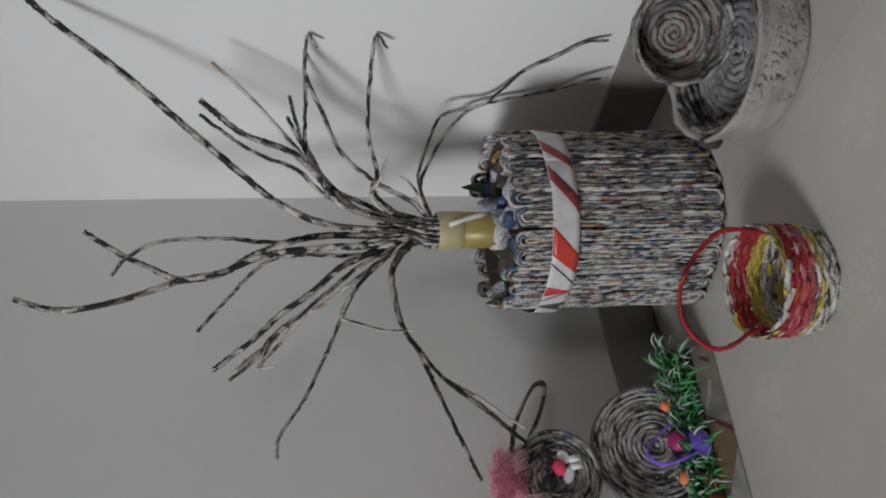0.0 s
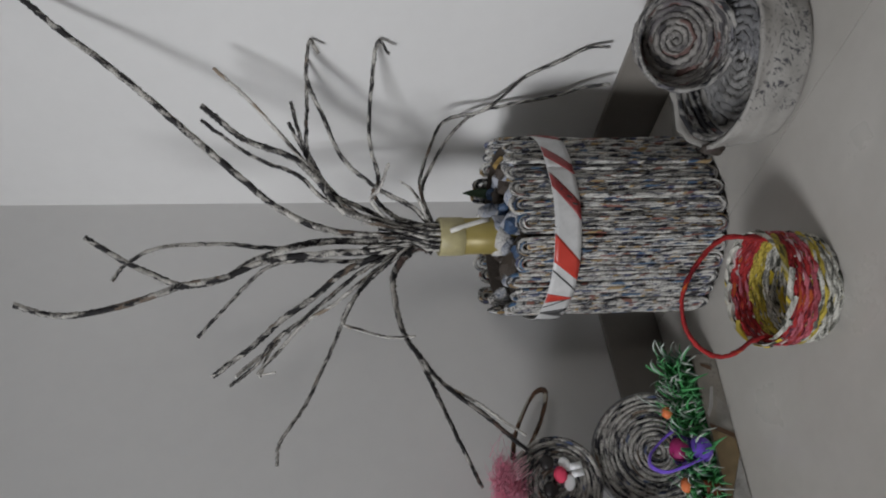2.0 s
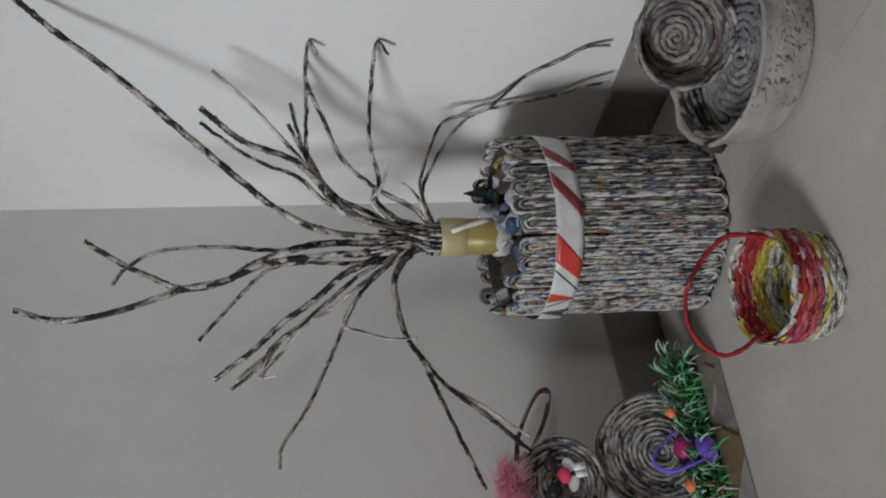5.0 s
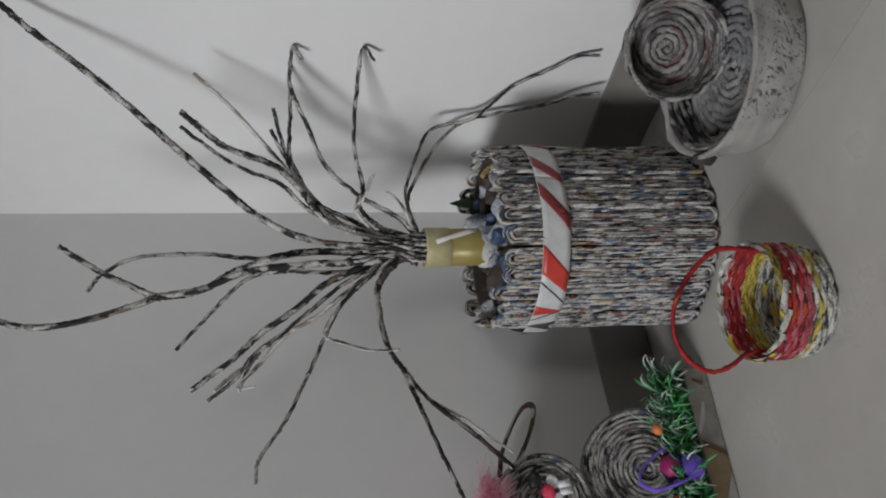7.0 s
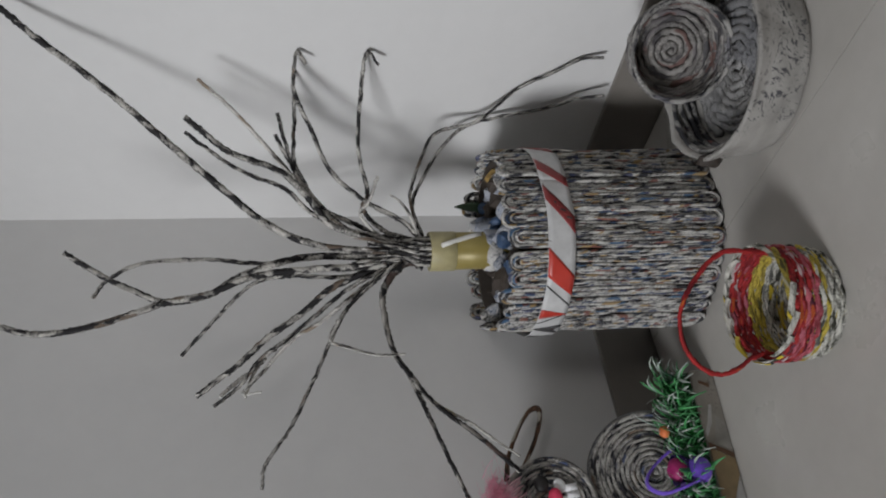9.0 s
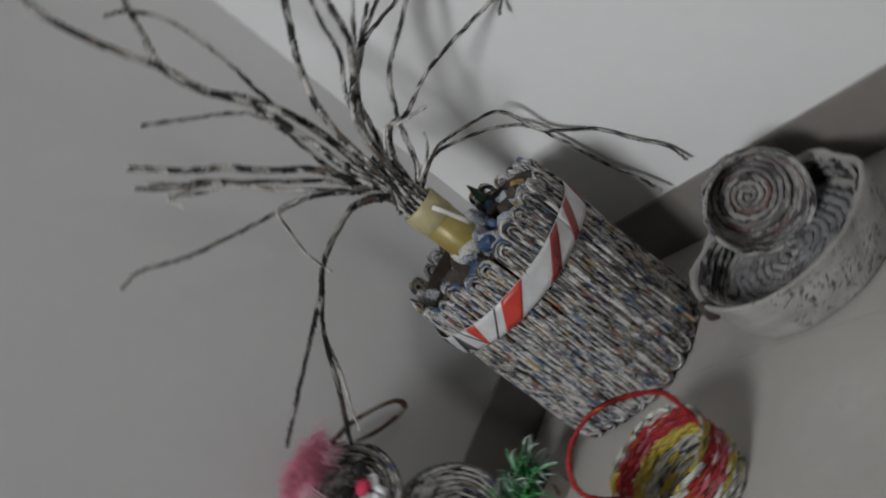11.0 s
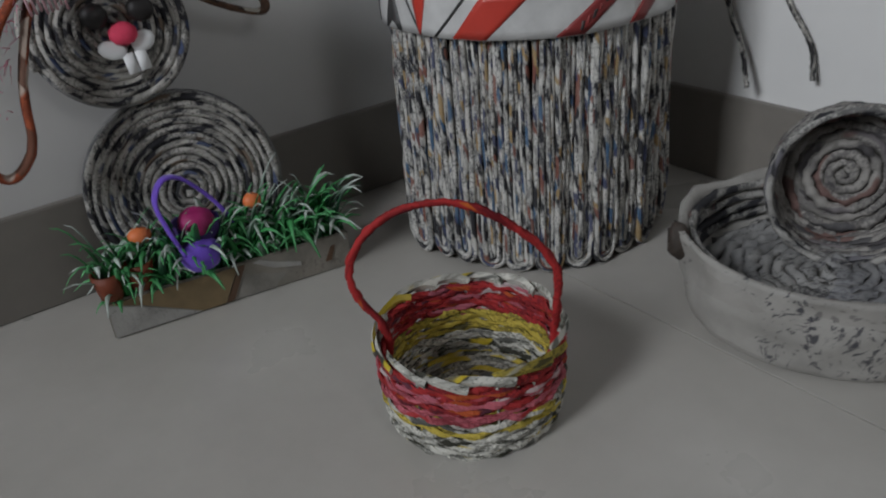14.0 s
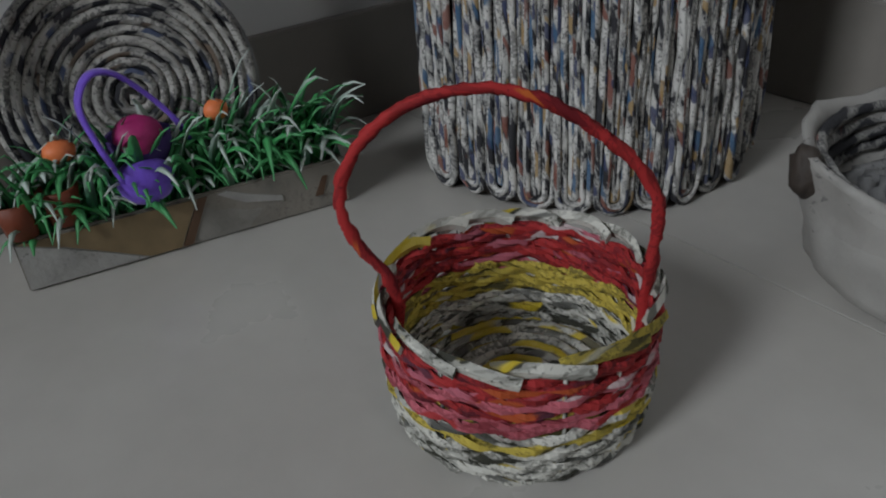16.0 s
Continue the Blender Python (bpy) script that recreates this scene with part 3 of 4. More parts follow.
twig('thick', (0.167, -0.209, 0.396), (0.169, -0.213, 0.467), (0.175, -0.218, 0.565), (0.167, -0.239, 0.643), (0.154, -0.262, 0.690), (0.153, -0.270, 0.743), (0.169, -0.259, 0.785), (0.181, -0.247, 0.817), (0.206, -0.225, 0.864))
twig('thick', (0.164, -0.212, 0.396), (0.166, -0.227, 0.460), (0.179, -0.241, 0.566), (0.184, -0.256, 0.635), (0.180, -0.278, 0.687), (0.183, -0.291, 0.737), (0.183, -0.322, 0.819), (0.190, -0.336, 0.883), (0.210, -0.331, 0.931))
twig('thin', (0.169, -0.205, 0.395), (0.167, -0.206, 0.458), (0.164, -0.207, 0.532), (0.157, -0.213, 0.613), (0.160, -0.206, 0.691), (0.157, -0.208, 0.776), (0.143, -0.225, 0.822), (0.128, -0.243, 0.842))
twig('thin', (0.165, -0.211, 0.396), (0.155, -0.214, 0.450), (0.140, -0.226, 0.500), (0.134, -0.219, 0.590), (0.121, -0.227, 0.639), (0.087, -0.261, 0.688), (0.053, -0.294, 0.733))
twig('thick', (0.163, -0.213, 0.396), (0.159, -0.226, 0.451), (0.150, -0.248, 0.517), (0.132, -0.281, 0.566), (0.115, -0.311, 0.615), (0.099, -0.341, 0.654), (0.081, -0.374, 0.706))
twig('thin', (0.160, -0.217, 0.393), (0.160, -0.228, 0.443), (0.153, -0.250, 0.493), (0.138, -0.286, 0.544), (0.125, -0.315, 0.584), (0.115, -0.342, 0.623), (0.101, -0.369, 0.646), (0.091, -0.395, 0.681))
twig('thin', (0.160, -0.217, 0.393), (0.159, -0.229, 0.439), (0.149, -0.257, 0.485), (0.133, -0.293, 0.536), (0.124, -0.319, 0.580), (0.110, -0.353, 0.615), (0.097, -0.380, 0.643), (0.102, -0.382, 0.620))
twig('thin', (0.158, -0.220, 0.393), (0.167, -0.222, 0.426), (0.161, -0.248, 0.461), (0.150, -0.287, 0.504), (0.135, -0.333, 0.530), (0.121, -0.376, 0.551), (0.102, -0.436, 0.583), (0.091, -0.477, 0.614), (0.081, -0.507, 0.619))
twig('stout', (0.156, -0.222, 0.393), (0.167, -0.223, 0.418), (0.161, -0.258, 0.450), (0.152, -0.291, 0.455), (0.138, -0.348, 0.445), (0.132, -0.385, 0.424), (0.129, -0.424, 0.398), (0.130, -0.478, 0.343), (0.131, -0.527, 0.299))
twig('thin', (0.124, -0.381, 0.423), (0.123, -0.421, 0.396), (0.130, -0.455, 0.355), (0.135, -0.487, 0.323), (0.140, -0.510, 0.299))
twig('thick', (0.121, -0.373, 0.426), (0.121, -0.419, 0.411), (0.125, -0.497, 0.388), (0.072, -0.551, 0.352))
twig('thin', (0.160, -0.311, 0.517), (0.151, -0.337, 0.529), (0.151, -0.348, 0.508), (0.155, -0.364, 0.471), (0.166, -0.371, 0.434))
twig('thin', (0.179, -0.190, 0.449), (0.214, -0.187, 0.477), (0.231, -0.183, 0.484), (0.252, -0.182, 0.474), (0.293, -0.174, 0.464))
twig('thin', (0.182, -0.189, 0.399), (0.209, -0.182, 0.422), (0.234, -0.182, 0.452), (0.248, -0.183, 0.470))
twig('thin', (0.187, -0.179, 0.499), (0.217, -0.161, 0.543), (0.261, -0.129, 0.573), (0.290, -0.108, 0.584), (0.321, -0.085, 0.593))
twig('thin', (0.185, -0.182, 0.499), (0.233, -0.147, 0.554), (0.271, -0.119, 0.581), (0.296, -0.100, 0.597))
twig('thin', (0.077, -0.316, 0.616), (0.082, -0.339, 0.632), (0.090, -0.358, 0.651), (0.099, -0.384, 0.673))
twig('thin', (0.180, -0.191, 0.398), (0.218, -0.179, 0.414), (0.240, -0.174, 0.428), (0.256, -0.174, 0.444))
twig('thin', (0.084, -0.307, 0.600), (0.091, -0.320, 0.616), (0.096, -0.358, 0.633), (0.098, -0.387, 0.641))
rng = random.Random(12)
for i in range(16):
    a = 2 * math.pi * i / 16
    r = 0.019
    bm = bmesh.new()
    sweep(bm, spline([(r * math.cos(a), r * math.sin(a), 0.10), (r * math.cos(a), r * math.sin(a), 0.150), (0.75 * r * math.cos(a + 0.4) + 0.003, 0.75 * r * math.sin(a + 0.4), 0.185),
                      (1.3 * r * math.cos(a + 0.6) + 0.006, 1.3 * r * math.sin(a + 0.6), 0.225 + rng.uniform(0, 0.03))], 14), lambda f: 0.0042 * (1 - 0.5 * f), 6, flat=0.7, twist=95, lump=0.25, seed=i, u0=i * 0.9)
    part("twig_base", bm, M_twig, bundle)

# ---- the small red and yellow basket ----
BK = Vector((0.3845, -0.4506, 0))
basket = thing("paper_basket", BK, "small round woven paper basket, red, yellow and white, red handle", "basket")
RBK, NST = 0.0656, 15
OUTER = [M_bwhite] * 5 + [M_byell, M_bwhite, M_bpink, M_bpink, M_bred, M_bpink, M_bred, M_bred, M_bred]
INNER = [M_bwhite] * 5 + [M_byell] * 4 + [M_bred] * 5
for i in range(14):
    z = 0.0026 + i * 0.00447
    rr = RBK * (0.94 + 0.06 * min(1.0, i / 5.5) ** 0.7)
    for s, m in ((0, OUTER[i]), (1, INNER[i])):
        n = 120
        path = []
        for k in range(n):
            a = 2 * math.pi * k / n + 0.21 * i
            ph = a * NST + math.pi * (i % 2) + 1.5 * noise.noise(Vector((math.cos(a) * 2, math.sin(a) * 2, i * 3.0)))
            w = math.cos(ph) * 0.0011 + (0.0004 if s == 0 else -0.0030)
            path.append(Vector(((rr - 0.0018 + w) * math.cos(a), (rr - 0.0018 + w) * math.sin(a),
                                z + 0.0011 * math.sin(ph * 0.5 + s) + 0.0020 * noise.noise(Vector((math.cos(a) * 2.5, math.sin(a) * 2.5, i * 4.0 + s))))))
        bm = bmesh.new()
        sweep(bm, path, 0.0027, 5, True, up=Vector((0, 0, 1)), flat=0.55, twist=2 * math.pi * 7 / (2 * math.pi * rr), lump=0.6, seed=i * 2 + s, u0=i * 0.8 + s * 0.37)
        part("paper_strand", bm, m, basket, smooth=False)
for k in range(NST):
    a = 2 * math.pi * k / NST
    bm = sweep(bmesh.new(), [Vector((RBK * c * math.cos(a), RBK * c * math.sin(a), z)) for c, z in ((0.91, 0.002), (0.945, 0.015), (0.962, 0.035), (0.962, 0.064))], 0.0011, 5)
    part("stake", bm, M_bwhite, basket)
rng = random.Random(31)
for k in range(15):
    a = 2 * math.pi * k / 15 + rng.uniform(-0.05, 0.05)
    dz = rng.uniform(-0.0012, 0.0012)
    pts = [Vector(((RBK - 0.0020 + d) * math.cos(a + e), (RBK - 0.0020 + d) * math.sin(a + e), z + dz)) for d, e, z in ((-0.0022, -0.06, 0.0645), (0.0002, 0.08, 0.0676), (0.0020, 0.26, 0.0676), (0.0032, 0.44, 0.0655), (0.0038, 0.58, 0.0632))]
    bm = sweep(bmesh.new(), spline(pts, 9), lambda f: 0.0042 - 0.0006 * f, 4, up=Vector((0, 0, 1)), flat=0.42, lump=0.2, seed=k, u0=k * 0.63)
    part("rim_fold", bm, M_byell if k in (0, 14) else M_bwhite, basket, smooth=False)
bm = bmesh.new()
spiral = [Vector((r * math.cos(r / 0.0062 * 2 * math.pi), r * math.sin(r / 0.0062 * 2 * math.pi), 0.0042)) for r in [0.003 + 0.0500 * math.sqrt(i / 330) for i in range(331)]]
sweep(bm, spiral, 0.0034, 5, lump=0.4, u0=3.0)
part("base_coil", bm, M_bwhite, basket, "spiral coil of printed paper")
ux, uy = 0.611, 0.791
hpts = [(-0.0570, 0.0400), (-0.0560, 0.0660), (-0.0600, 0.0806), (-0.0690, 0.0925), (-0.0745, 0.1053), (-0.0755, 0.1209), (-0.0665, 0.1401), (-0.0485, 0.1561), (-0.0250, 0.1634), (-0.0030, 0.1625), (0.0205, 0.1520), (0.0450, 0.1323), (0.0590, 0.1108), (0.0595, 0.0870), (0.0580, 0.0660), (0.0570, 0.0400)]
path = spline([(ux * s + 0.006, uy * s - 0.0045, z) for s, z in hpts], 96)
bm = sweep(bmesh.new(), path, lambda f: 0.0026 + 0.0007 * abs(2 * f - 1), 8, flat=0.62, twist=190, lump=0.6, seed=3)
part("handle", bm, M_handle, basket, "arched handle of twisted red crepe paper")

# ---- the newspaper tray with its lid ----
TR = Vector((0.4865, -0.163, 0))
tray = thing("newspaper_tray", TR, "wide round shallow bowl glued from grey newspaper standing on the floor", "bowl")
R0, R1, HT = 0.110, 0.1175, 0.072
prof = [(0.0, 0.003), (R0 - 0.008, 0.001), (R0, 0.006)] + [(R0 + (R1 - R0) * math.sin(f * 1.5), 0.006 + (HT - 0.010) * f) for f in (0.1, 0.2, 0.3, 0.4, 0.5, 0.6, 0.7, 0.8, 0.9, 1.0)] + [(R1 + 0.0008, HT), (R1 - 0.003, HT + 0.001), (R1 - 0.007, HT - 0.004)] \
    + [(R0 + (R1 - R0) * math.sin(f * 1.5) - 0.008, 0.008 + (HT - 0.010) * f) for f in (0.8, 0.6, 0.42)] + [(R0 - 0.010, 0.028), (0.0, 0.027)]
part("bowl", lathe(bmesh.new(), prof, 110, 0.0066, 2), M_sheet, tray, "smooth newsprint-covered bowl wall")
for i in range(4):
    z = 0.037 + i * 0.0095
    rr = R0 + (R1 - R0) * math.sin(z / HT * 1.5) - 0.0105
    bm = bmesh.new()
    sweep(bm, [Vector((rr * math.cos(a), rr * math.sin(a), z + 0.0015 * math.sin(3 * a + i))) for a in [2 * math.pi * k / 80 for k in range(80)]], 0.0042, 6, True, flat=0.6, lump=0.6, seed=i, u0=i * 0.9)
    part("inner_coil", bm, M_coilt, tray)
bm = bmesh.new()
spiral = [Vector((r * math.cos(r / 0.0105 * 2 * math.pi), r * math.sin(r / 0.0105 * 2 * math.pi), 0.0290 + 0.0022 * noise.noise(Vector((r * 90, math.cos(r / 0.0105 * 6.283) * 2, math.sin(r / 0.0105 * 6.283) * 2))))) for r in [0.004 + 0.086 * math.sqrt(i / 420) for i in range(421)]]
sweep(bm, spiral, 0.0056, 6, flat=1.0, lump=1.1, u0=9.0)
part("base_coil", bm, M_sheetd, tray, "flattened coil of grey printed paper")
ka = math.atan2(-0.2445 - TR.y, 0.410 - TR.x)
bm = ball(bmesh.new(), pose(0.119 * math.cos(ka), 0.119 * math.sin(ka), 0.062) @ pose(0, 0, 0, 10, 8, math.degrees(ka)) @ Matrix.Diagonal((0.0085, 0.011, 0.016, 1)), 0.35, 5, sub=3)
part("rolled_end", bm, M_lumpd, tray, "dark rolled paper end at the rim")

LD = Vector((0.479, -0.131, 0.092))
lid = thing("coiled_lid", LD, "small round coiled newspaper lid leaning inside the wide bowl", "lid")
lid.matrix_basis = Matrix.Translation(LD) @ Vector((0.58, -0.78, 0.12)).to_track_quat("Z", "Y").to_matrix().to_4x4()
bm = bmesh.new()
RL = 0.0630
spiral = [Vector((r * math.cos(r / 0.0080 * 2 * math.pi), r * math.sin(r / 0.0080 * 2 * math.pi), -0.038 + 0.003 * noise.noise(Vector((r * 50, i * 0.05, 1))))) for i, r in enumerate([0.002 + 0.052 * math.sqrt(i / 420) for i in range(421)])]
sweep(bm, spiral, 0.0045, 6, lump=0.7, u0=15.0)
part("coiled_disc", bm, M_coild, lid)
for i in range(9):
    bm = bmesh.new()
    f = i / 8
    rr = 0.055 + (RL - 0.055) * f ** 0.8
    sweep(bm, [Vector(((rr + 0.0026 * noise.noise(Vector((math.cos(a) * 2, math.sin(a) * 2, i * 0.6)))) * math.cos(a), (rr + 0.0026 * noise.noise(Vector((math.cos(a) * 2, math.sin(a) * 2, i * 0.6 + 9)))) * math.sin(a), -0.038 + 0.043 * f + 0.0024 * math.sin(2 * a + i * 0.5))) for a in [2 * math.pi * k / 64 for k in range(64)]], 0.0035, 6, True, lump=0.7, seed=i, u0=i)
    # inner rings darkened for the shade inside the lid, top rings paler
    part("rim_coil", bm, M_coilt if i > 6 else M_coild, lid)
part("backing", lathe(bmesh.new(), [(0.0, -0.046), (0.050, -0.046), (0.058, -0.040), (0.0655, 0.003), (0.0632, 0.004), (0.055, -0.040), (0.0, -0.0420)], 48, 0.002), M_sheet, lid)

# ---- the rabbit figure, one mesh ----
bm = bmesh.new()


def coil_disc(bm, m, radius, pitch, strand, mat, thick, u0):
    turns = radius / pitch
    n = int(turns * 34)
    pts = []
    for i in range(n):
        f = math.sqrt((i + 1) / n)
        r, a = radius * f, 2 * math.pi * radius * f / pitch
        pts.append(m @ Vector((r * math.cos(a), r * math.sin(a), thick * (1 - 0.5 * f * f) + 0.0012 * noise.noise(Vector((a * 0.5, r * 60, u0))))))
    sweep(bm, pts, strand, 6, up=m.to_3x3() @ Vector((0, 0, 1)), mat=mat, lump=0.3, u0=u0)
    d = bmesh.ops.create_cone(bm, cap_ends=True, segments=40, radius1=radius, radius2=radius, depth=0.018, matrix=m @ Matrix.Translation((0, 0, -0.007)))
    for v in d["verts"]:
        for f in v.link_faces:
            f.material_index = 6


BODY = Matrix.Translation((0.064, -0.517, 0.0945)) @ Vector((0.97, -0.17, 0.13)).to_track_quat("Z", "Y").to_matrix().to_4x4()
HEAD = Matrix.Translation((0.047, -0.545, 0.242)) @ Vector((0.95, -0.22, 0.16)).to_track_quat("Z", "Y").to_matrix().to_4x4()
coil_disc(bm, BODY, 0.088, 0.0068, 0.0037, 0, 0.006, 2.0)
coil_disc(bm, HEAD, 0.065, 0.0068, 0.0037, 0, 0.006, 31.0)


def on_head(y, z, out):
    """A place on the face: metres along the wall and up from its middle, and out of it."""
    n = HEAD.to_3x3() @ Vector((0, 0, 1))
    e = Vector((0, 0, 1)).cross(n).normalized()
    return HEAD.translation + e * y + n.cross(e) * z + n * out, n, e


def disc_on(y, z, out, a, b_, mat, turn=0.0, depth=0.004):
    p, n, e = on_head(y, z, out)
    u = n.cross(e)
    m = Matrix((e, u, n)).transposed().to_4x4()
    m.translation = p
    ball(bm, m @ pose(0, 0, 0, 0, 0, turn) @ Matrix.Diagonal((a, b_, depth, 1)), 0, 0, mat)


disc_on(-0.0085, 0.0112, 0.0195, 0.0112, 0.0104, 1, 0, 0.0060)
disc_on(0.0275, 0.0118, 0.0195, 0.0112, 0.0104, 1, 0, 0.0060)
disc_on(0.010, -0.005, 0.017, 0.0118, 0.0098, 2, 0, 0.006)
disc_on(-0.001, -0.017, 0.0135, 0.0118, 0.0078, 3, -15, 0.0022)
disc_on(0.024, -0.013, 0.0135, 0.0105, 0.0082, 3, 25, 0.0022)
for y, z in ((0.0105, -0.0295), (0.0205, -0.0280)):
    p, n, e = on_head(y, z, 0.0135)
    m = Matrix((e, n.cross(e), n)).transposed().to_4x4()
    m.translation = p
    d = bmesh.ops.create_cube(bm, size=1, matrix=m @ pose(0, 0, 0, 0, 0, 8) @ Matrix.Diagonal((0.0092, 0.0165, 0.0015, 1)))
    for v in d["verts"]:
        for f in v.link_faces:
            f.material_index = 3
# ears: bent strips
sweep(bm, spline([(0.048, -0.505, 0.297), (0.046, -0.470, 0.287), (0.045, -0.425, 0.262), (0.046, -0.403, 0.241), (0.050, -0.410, 0.231), (0.052, -0.450, 0.246), (0.052, -0.492, 0.272)], 40), 0.0072, 6, mat=4, up=Vector((1, 0, 0)), flat=0.45, lump=0.2, u0=50)
sweep(bm, spline([(0.062, -0.598, 0.292), (0.070, -0.628, 0.262), (0.074, -0.655, 0.215), (0.078, -0.668, 0.172), (0.080, -0.655, 0.152), (0.080, -0.633, 0.172), (0.074, -0.624, 0.220), (0.066, -0.602, 0.275)], 44), 0.0085, 6, mat=5, up=Vector((1, 0, 0)), flat=0.38, lump=0.2, u0=52)
tagged(finish("rabbit_figure", bm, [M_coil, M_eye, M_nose, M_tooth, M_ear, M_earr, M_sheetd]), "flat rabbit figure of coiled newspaper discs leaning against the wall", "figure")

# pink feather tuft on its head
bm = bmesh.new()
uvl = bm.loops.layers.uv.verify()
rng = random.Random(21)
root = Vector((0.064, -0.556, 0.316))
for i in range(3000):
    a = rng.uniform(0, 2 * math.pi)
    el = rng.uniform(-0.6, 1.25)
    ln = rng.uniform(0.006, 0.034) * (1.0 + 0.35 * abs(math.sin(a))) * (0.55 + 0.75 * max(0.0, math.cos(3.0 * a + 4.0 * el)))
    d = Vector((0.6 * math.cos(a) * math.cos(el), math.sin(a) * math.cos(el), 0.62 * math.sin(el)))
    q = root + Vector((rng.gauss(0, 0.008), rng.gauss(-0.004, 0.016), rng.gauss(0, 0.007)))
    pts = [q, q + d * ln * 0.5, q + d * ln + Vector((0, rng.uniform(-0.006, 0.006), -0.016 * rng.uniform(0, 1.2)))]
    pts = [Vector((max(0.006, p.x), p.y, p.z)) for p in pts]
    sweep(bm, pts, lambda f: 0.0006 * (1.15 - f), 3)
for i in range(70):
    g = rng.random()
    q = Vector((0.070, -0.612 - 0.045 * g, 0.285 - 0.085 * g)) + Vector((rng.gauss(0, 0.004), rng.gauss(0, 0.006), rng.gauss(0, 0.008)))
    d = Vector((rng.uniform(-0.3, 0.6), rng.uniform(-1.2, 0.1), rng.uniform(-0.9, 0.5))) * 0.016
    sweep(bm, [q, q + 0.5 * d, q + d + Vector((0, 0, -0.003))], lambda f: 0.00045 * (1.15 - f), 3)
for c, z, tilt, cnt in ((-0.587, 0.268, -0.10, 8), (-0.528, 0.284, 0.45, 7)):
    for i in range(cnt):
        y0 = c + (i - cnt / 2) * 0.0038
        pts = [(0.072, 0.5 * y0 + 0.5 * root.y, 0.316), (0.083, y0 - 0.004, 0.300), (0.076, y0 + 0.012 * tilt, z + rng.uniform(-0.003, 0.005))]
        sweep(bm, spline(pts, 8), 0.0011, 4, mat=1)
tagged(finish("feather_tuft", bm, [M_pink, M_pinkw]), "fluffy bright pink feather tuft on the rabbit's head", "feather", kind="stuff")

# ---- the planter box in front of the rabbit ----
BX = Vector((0.109, -0.623, 0))
BROT = math.degrees(math.atan2(0.213, 0.0335)) - 90
bx = thing("planter_box", BX, "long low newspaper-covered planter box on the floor beside the wall", "planter box")
bx.rotation_euler = (0, 0, radians(BROT))
LB, DB, HB = 0.222, 0.062, 0.036


def board(name, x0, x1, y0, y1, z0, z1):
    bm = box(bmesh.new(), x0, x1, y0, y1, z0, z1, 0, 0.0012)
    return part(name, bm, M_boxp, bx, smooth=False)


board("front_panel", -0.004, 0.0, 0.0, LB, 0.0005, HB)
board("back_panel", -DB, -DB + 0.004, 0.0, LB, 0.0005, HB)
board("end_panel", -DB + 0.004, -0.004, 0.0, 0.004, 0.0005, HB - 0.001)
board("end_panel", -DB + 0.004, -0.004, LB - 0.004, LB, 0.0005, HB - 0.001)
board("bottom", -DB + 0.004, -0.004, 0.004, LB - 0.004, 0.0005, 0.004)


def patch(m, *quad):
    """A glued piece of paper on the front panel: corners as (along, height)."""
    bm = bmesh.new()
    lo = [bm.verts.new((0.0002, s, z)) for s, z in quad]
    hi = [bm.verts.new((0.0010, s, z)) for s, z in quad]
    bm.faces.new(hi)
    for k in range(len(quad)):
        q = (k + 1) % len(quad)
        bm.faces.new((lo[k], lo[q], hi[q], hi[k]))
    bmesh.ops.recalc_face_normals(bm, faces=bm.faces)
    part("glued_paper", bm, m, bx, smooth=False)


patch(M_boxw, (0.001, 0.002), (0.075, 0.002), (0.028, 0.024), (0.001, 0.034))
patch(M_boxb, (0.0765, 0.002), (0.097, 0.002), (0.114, 0.034), (0.002, 0.0348), (0.029, 0.0252))
patch(M_boxd, (0.098, 0.002), (0.105, 0.002), (0.121, 0.034), (0.115, 0.034))
patch(M_boxw, (0.128, 0.033), (0.146, 0.022), (0.172, 0.016), (0.172, 0.020), (0.148, 0.028), (0.135, 0.034))
patch(M_boxd, (0.196, 0.012), (0.202, 0.012), (0.207, 0.026), (0.203, 0.026))
BM = Matrix.Translation(BX) @ pose(0, 0, 0, 0, 0, BROT)


def in_box(d, s, z):
    """d: behind the front panel; s: along the box; z: height."""
    return BM @ Vector((-d, s, z))


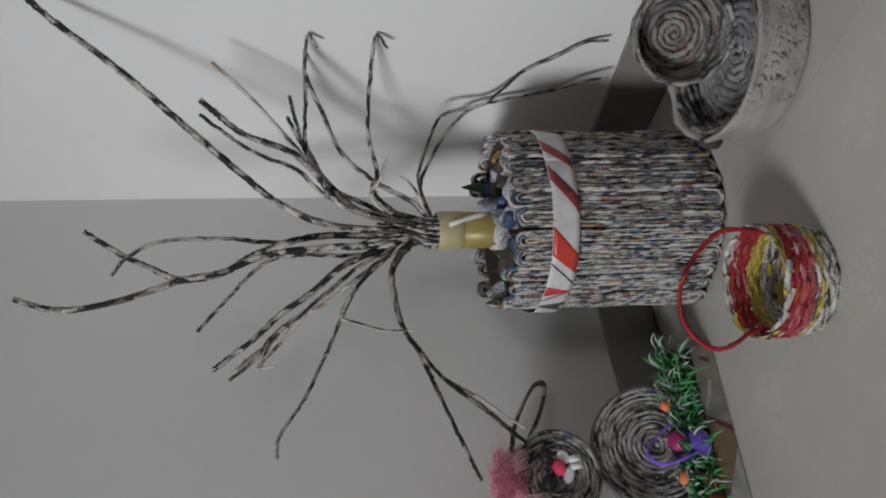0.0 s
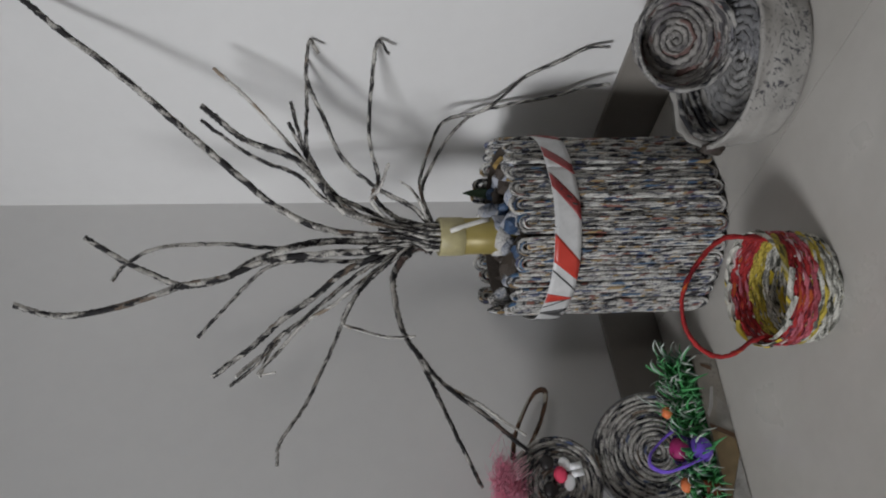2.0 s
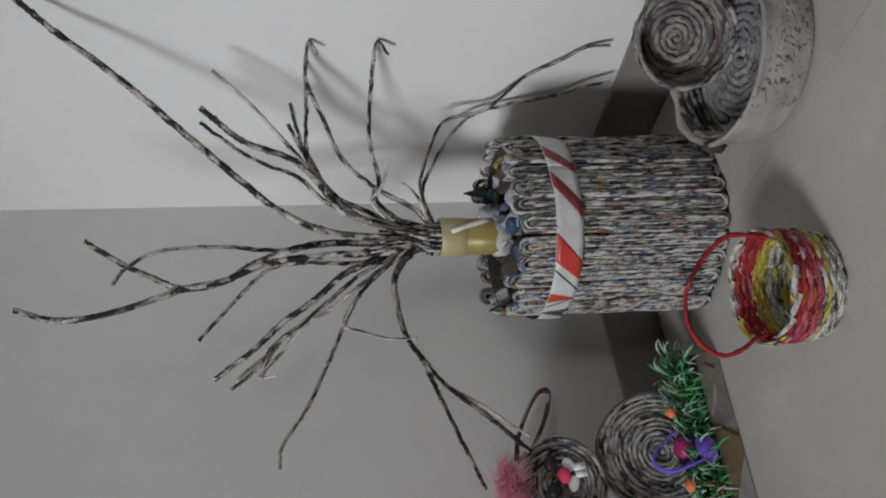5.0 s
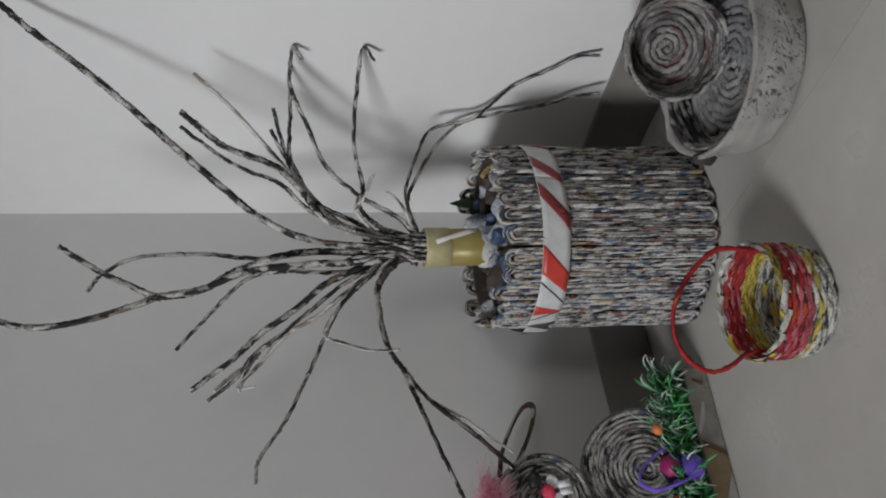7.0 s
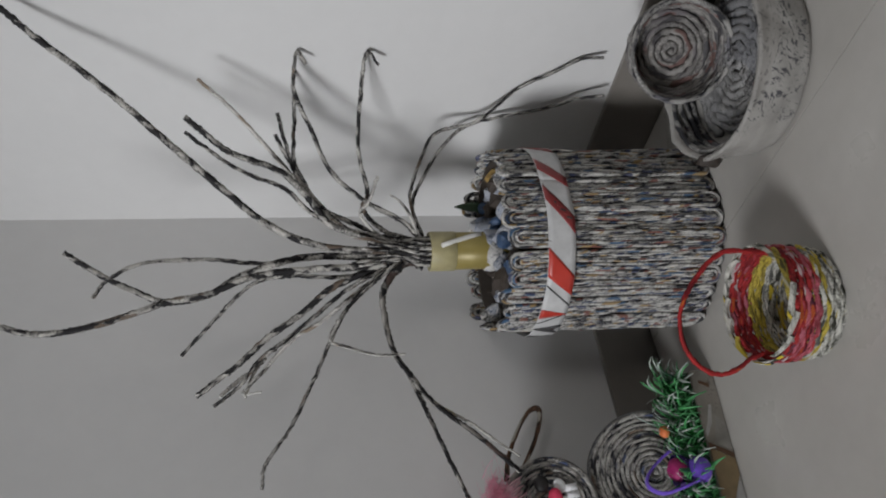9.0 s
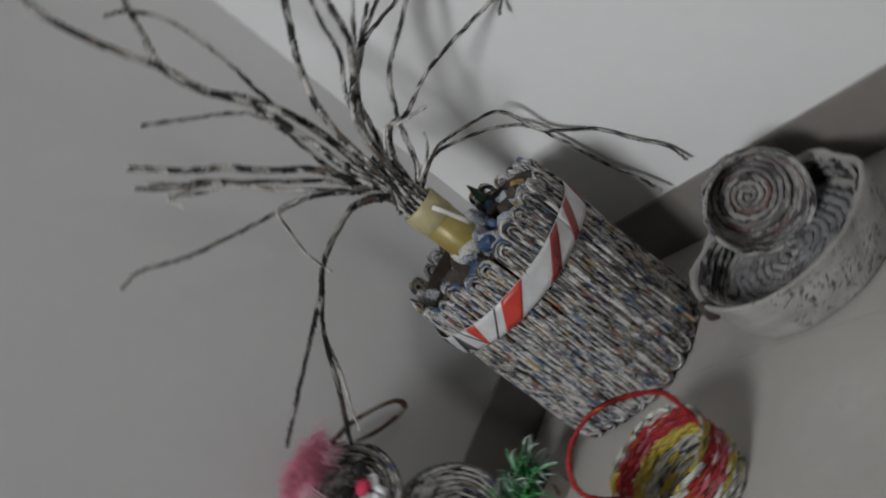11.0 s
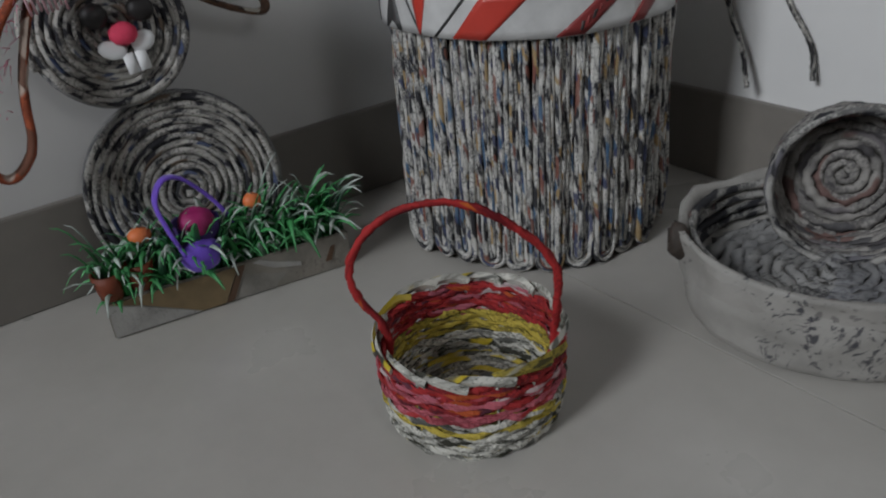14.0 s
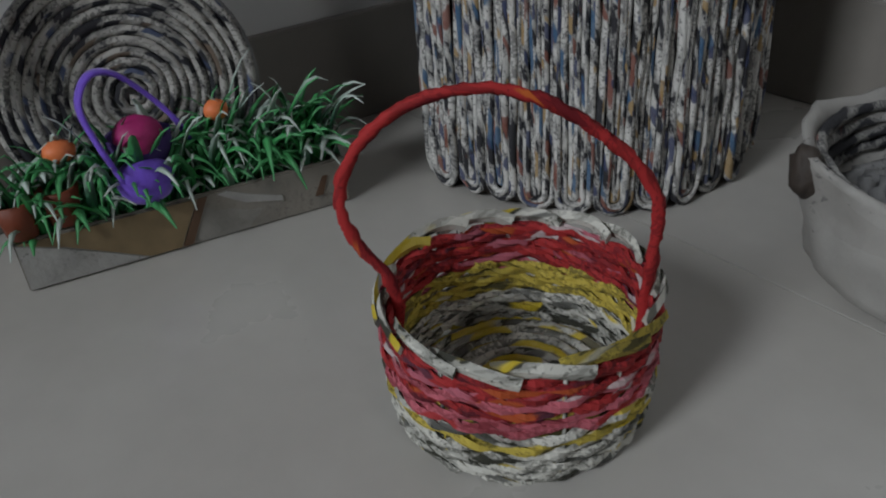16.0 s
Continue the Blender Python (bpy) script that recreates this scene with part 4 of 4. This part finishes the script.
def grass(name, m, count, s0, s1, seed, zlo, zhi, label):
    bm = bmesh.new()
    uv = bm.loops.layers.uv.verify()
    rng = random.Random(seed)
    for i in range(count):
        s = rng.uniform(s0, s1)
        q = in_box(rng.uniform(0.004, 0.038), s, rng.uniform(0.022, 0.048))
        an = rng.uniform(-1.9, 1.9)
        out = Vector((math.cos(an), math.sin(an), 0))
        ln, h = rng.uniform(0.016, 0.048), rng.uniform(zlo, zhi)
        w = rng.uniform(0.0024, 0.0056)
        side = Vector((-out.y, out.x, 0.3 * rng.uniform(-1, 1))).normalized()
        mid = q + out * ln * 0.45 + Vector((0, 0, h))
        end = q + out * ln + Vector((0, 0, h * rng.uniform(0.1, 1.25)))
        prev = None
        for f in (0, 0.2, 0.4, 0.6, 0.8, 1.0):
            p = (1 - f) ** 2 * q + 2 * f * (1 - f) * mid + f * f * end
            p.x = max(p.x, 0.012)
            ww = w * (0.55 + 1.3 * f * (1 - f)) * (1 - 0.8 * f * f)
            cur = [bm.verts.new(p - side * ww), bm.verts.new(p + side * ww), bm.verts.new(p + Vector((0, 0, ww * 0.7)))]
            if prev:
                for a, b_ in ((0, 1), (1, 2), (2, 0)):
                    fc = bm.faces.new((prev[0][a], prev[0][b_], cur[b_], cur[a]))
                    for lp, u in zip(fc.loops, (prev[1], prev[1], f, f)):
                        lp[uv].uv = (u, 0)
            prev = (cur, f)
    return tagged(finish(name, bm, m), label, "grass", kind="stuff")


grass("artificial_grass", M_leaf, 360, 0.006, 0.212, 3, 0.020, 0.060, "tufts of glossy green artificial grass in the planter box")
grass("artificial_grass", M_leafw, 190, 0.004, 0.222, 5, 0.026, 0.064, "frosted white-tipped artificial grass blades in the planter box")


def egg(name, m, at, s, label, sub=3):
    bm = ball(bmesh.new(), Matrix.Diagonal((*s, 1)), 0.06, at[1] * 50, 0, sub)
    ob = tagged(finish(name, bm, m), label, "egg")
    ob.location = at
    return ob


egg("orange_egg", M_orange, in_box(0.010, 0.141, 0.088), (0.0075, 0.0085, 0.0075), "small orange egg among the grass", 2)
egg("orange_egg", M_orange, in_box(0.010, 0.042, 0.084), (0.0085, 0.0105, 0.0075), "small orange egg among the grass", 2)
egg("purple_egg", M_purple, in_box(0.000, 0.086, 0.056), (0.014, 0.0185, 0.0165), "purple felt egg lying in the grass")
mini = thing("mini_basket", in_box(0.016, 0.090, 0.058), "tiny purple felt basket with a magenta ball in the grass", "toy basket")
part("bowl", lathe(bmesh.new(), [(0.0, 0.0), (0.013, 0.001), (0.020, 0.014), (0.021, 0.024), (0.0185, 0.024), (0.016, 0.010), (0.0, 0.006)], 24, 0.001), M_violet, mini)
part("ball", ball(bmesh.new(), Matrix.Translation((0.008, -0.002, 0.025)) @ Matrix.Diagonal((0.015, 0.016, 0.014, 1)), 0.05, 1, 0, 3), M_magenta, mini, "magenta ball")
part("handle", sweep(bmesh.new(), spline([(0.018, -0.020, 0.0), (0.014, -0.028, 0.028), (0.006, -0.031, 0.052), (0.0, -0.020, 0.067), (-0.004, -0.004, 0.064), (-0.004, 0.013, 0.046), (0.0, 0.026, 0.026), (0.004, 0.031, 0.010)], 36), 0.0052, 6, flat=0.40, up=Vector((1, 0, 0))), M_purple, mini, "purple felt handle")
for s, z in ((0.008, 0.050), (0.034, 0.052)):
    bm = lathe(bmesh.new(), [(0.0, 0.0), (0.007, 0.0), (0.0105, 0.018), (0.0085, 0.018), (0.006, 0.004), (0.0, 0.004)], 18, 0.0006)
    ob = tagged(finish("tiny_pot", bm, M_rust), "tiny rust-red flowerpot half hidden in the grass", "flowerpot", "tiny pots in the box")
    ob.location = in_box(0.004, s, z - 0.012)
    ob.scale = (1.25, 1.25, 1.35)
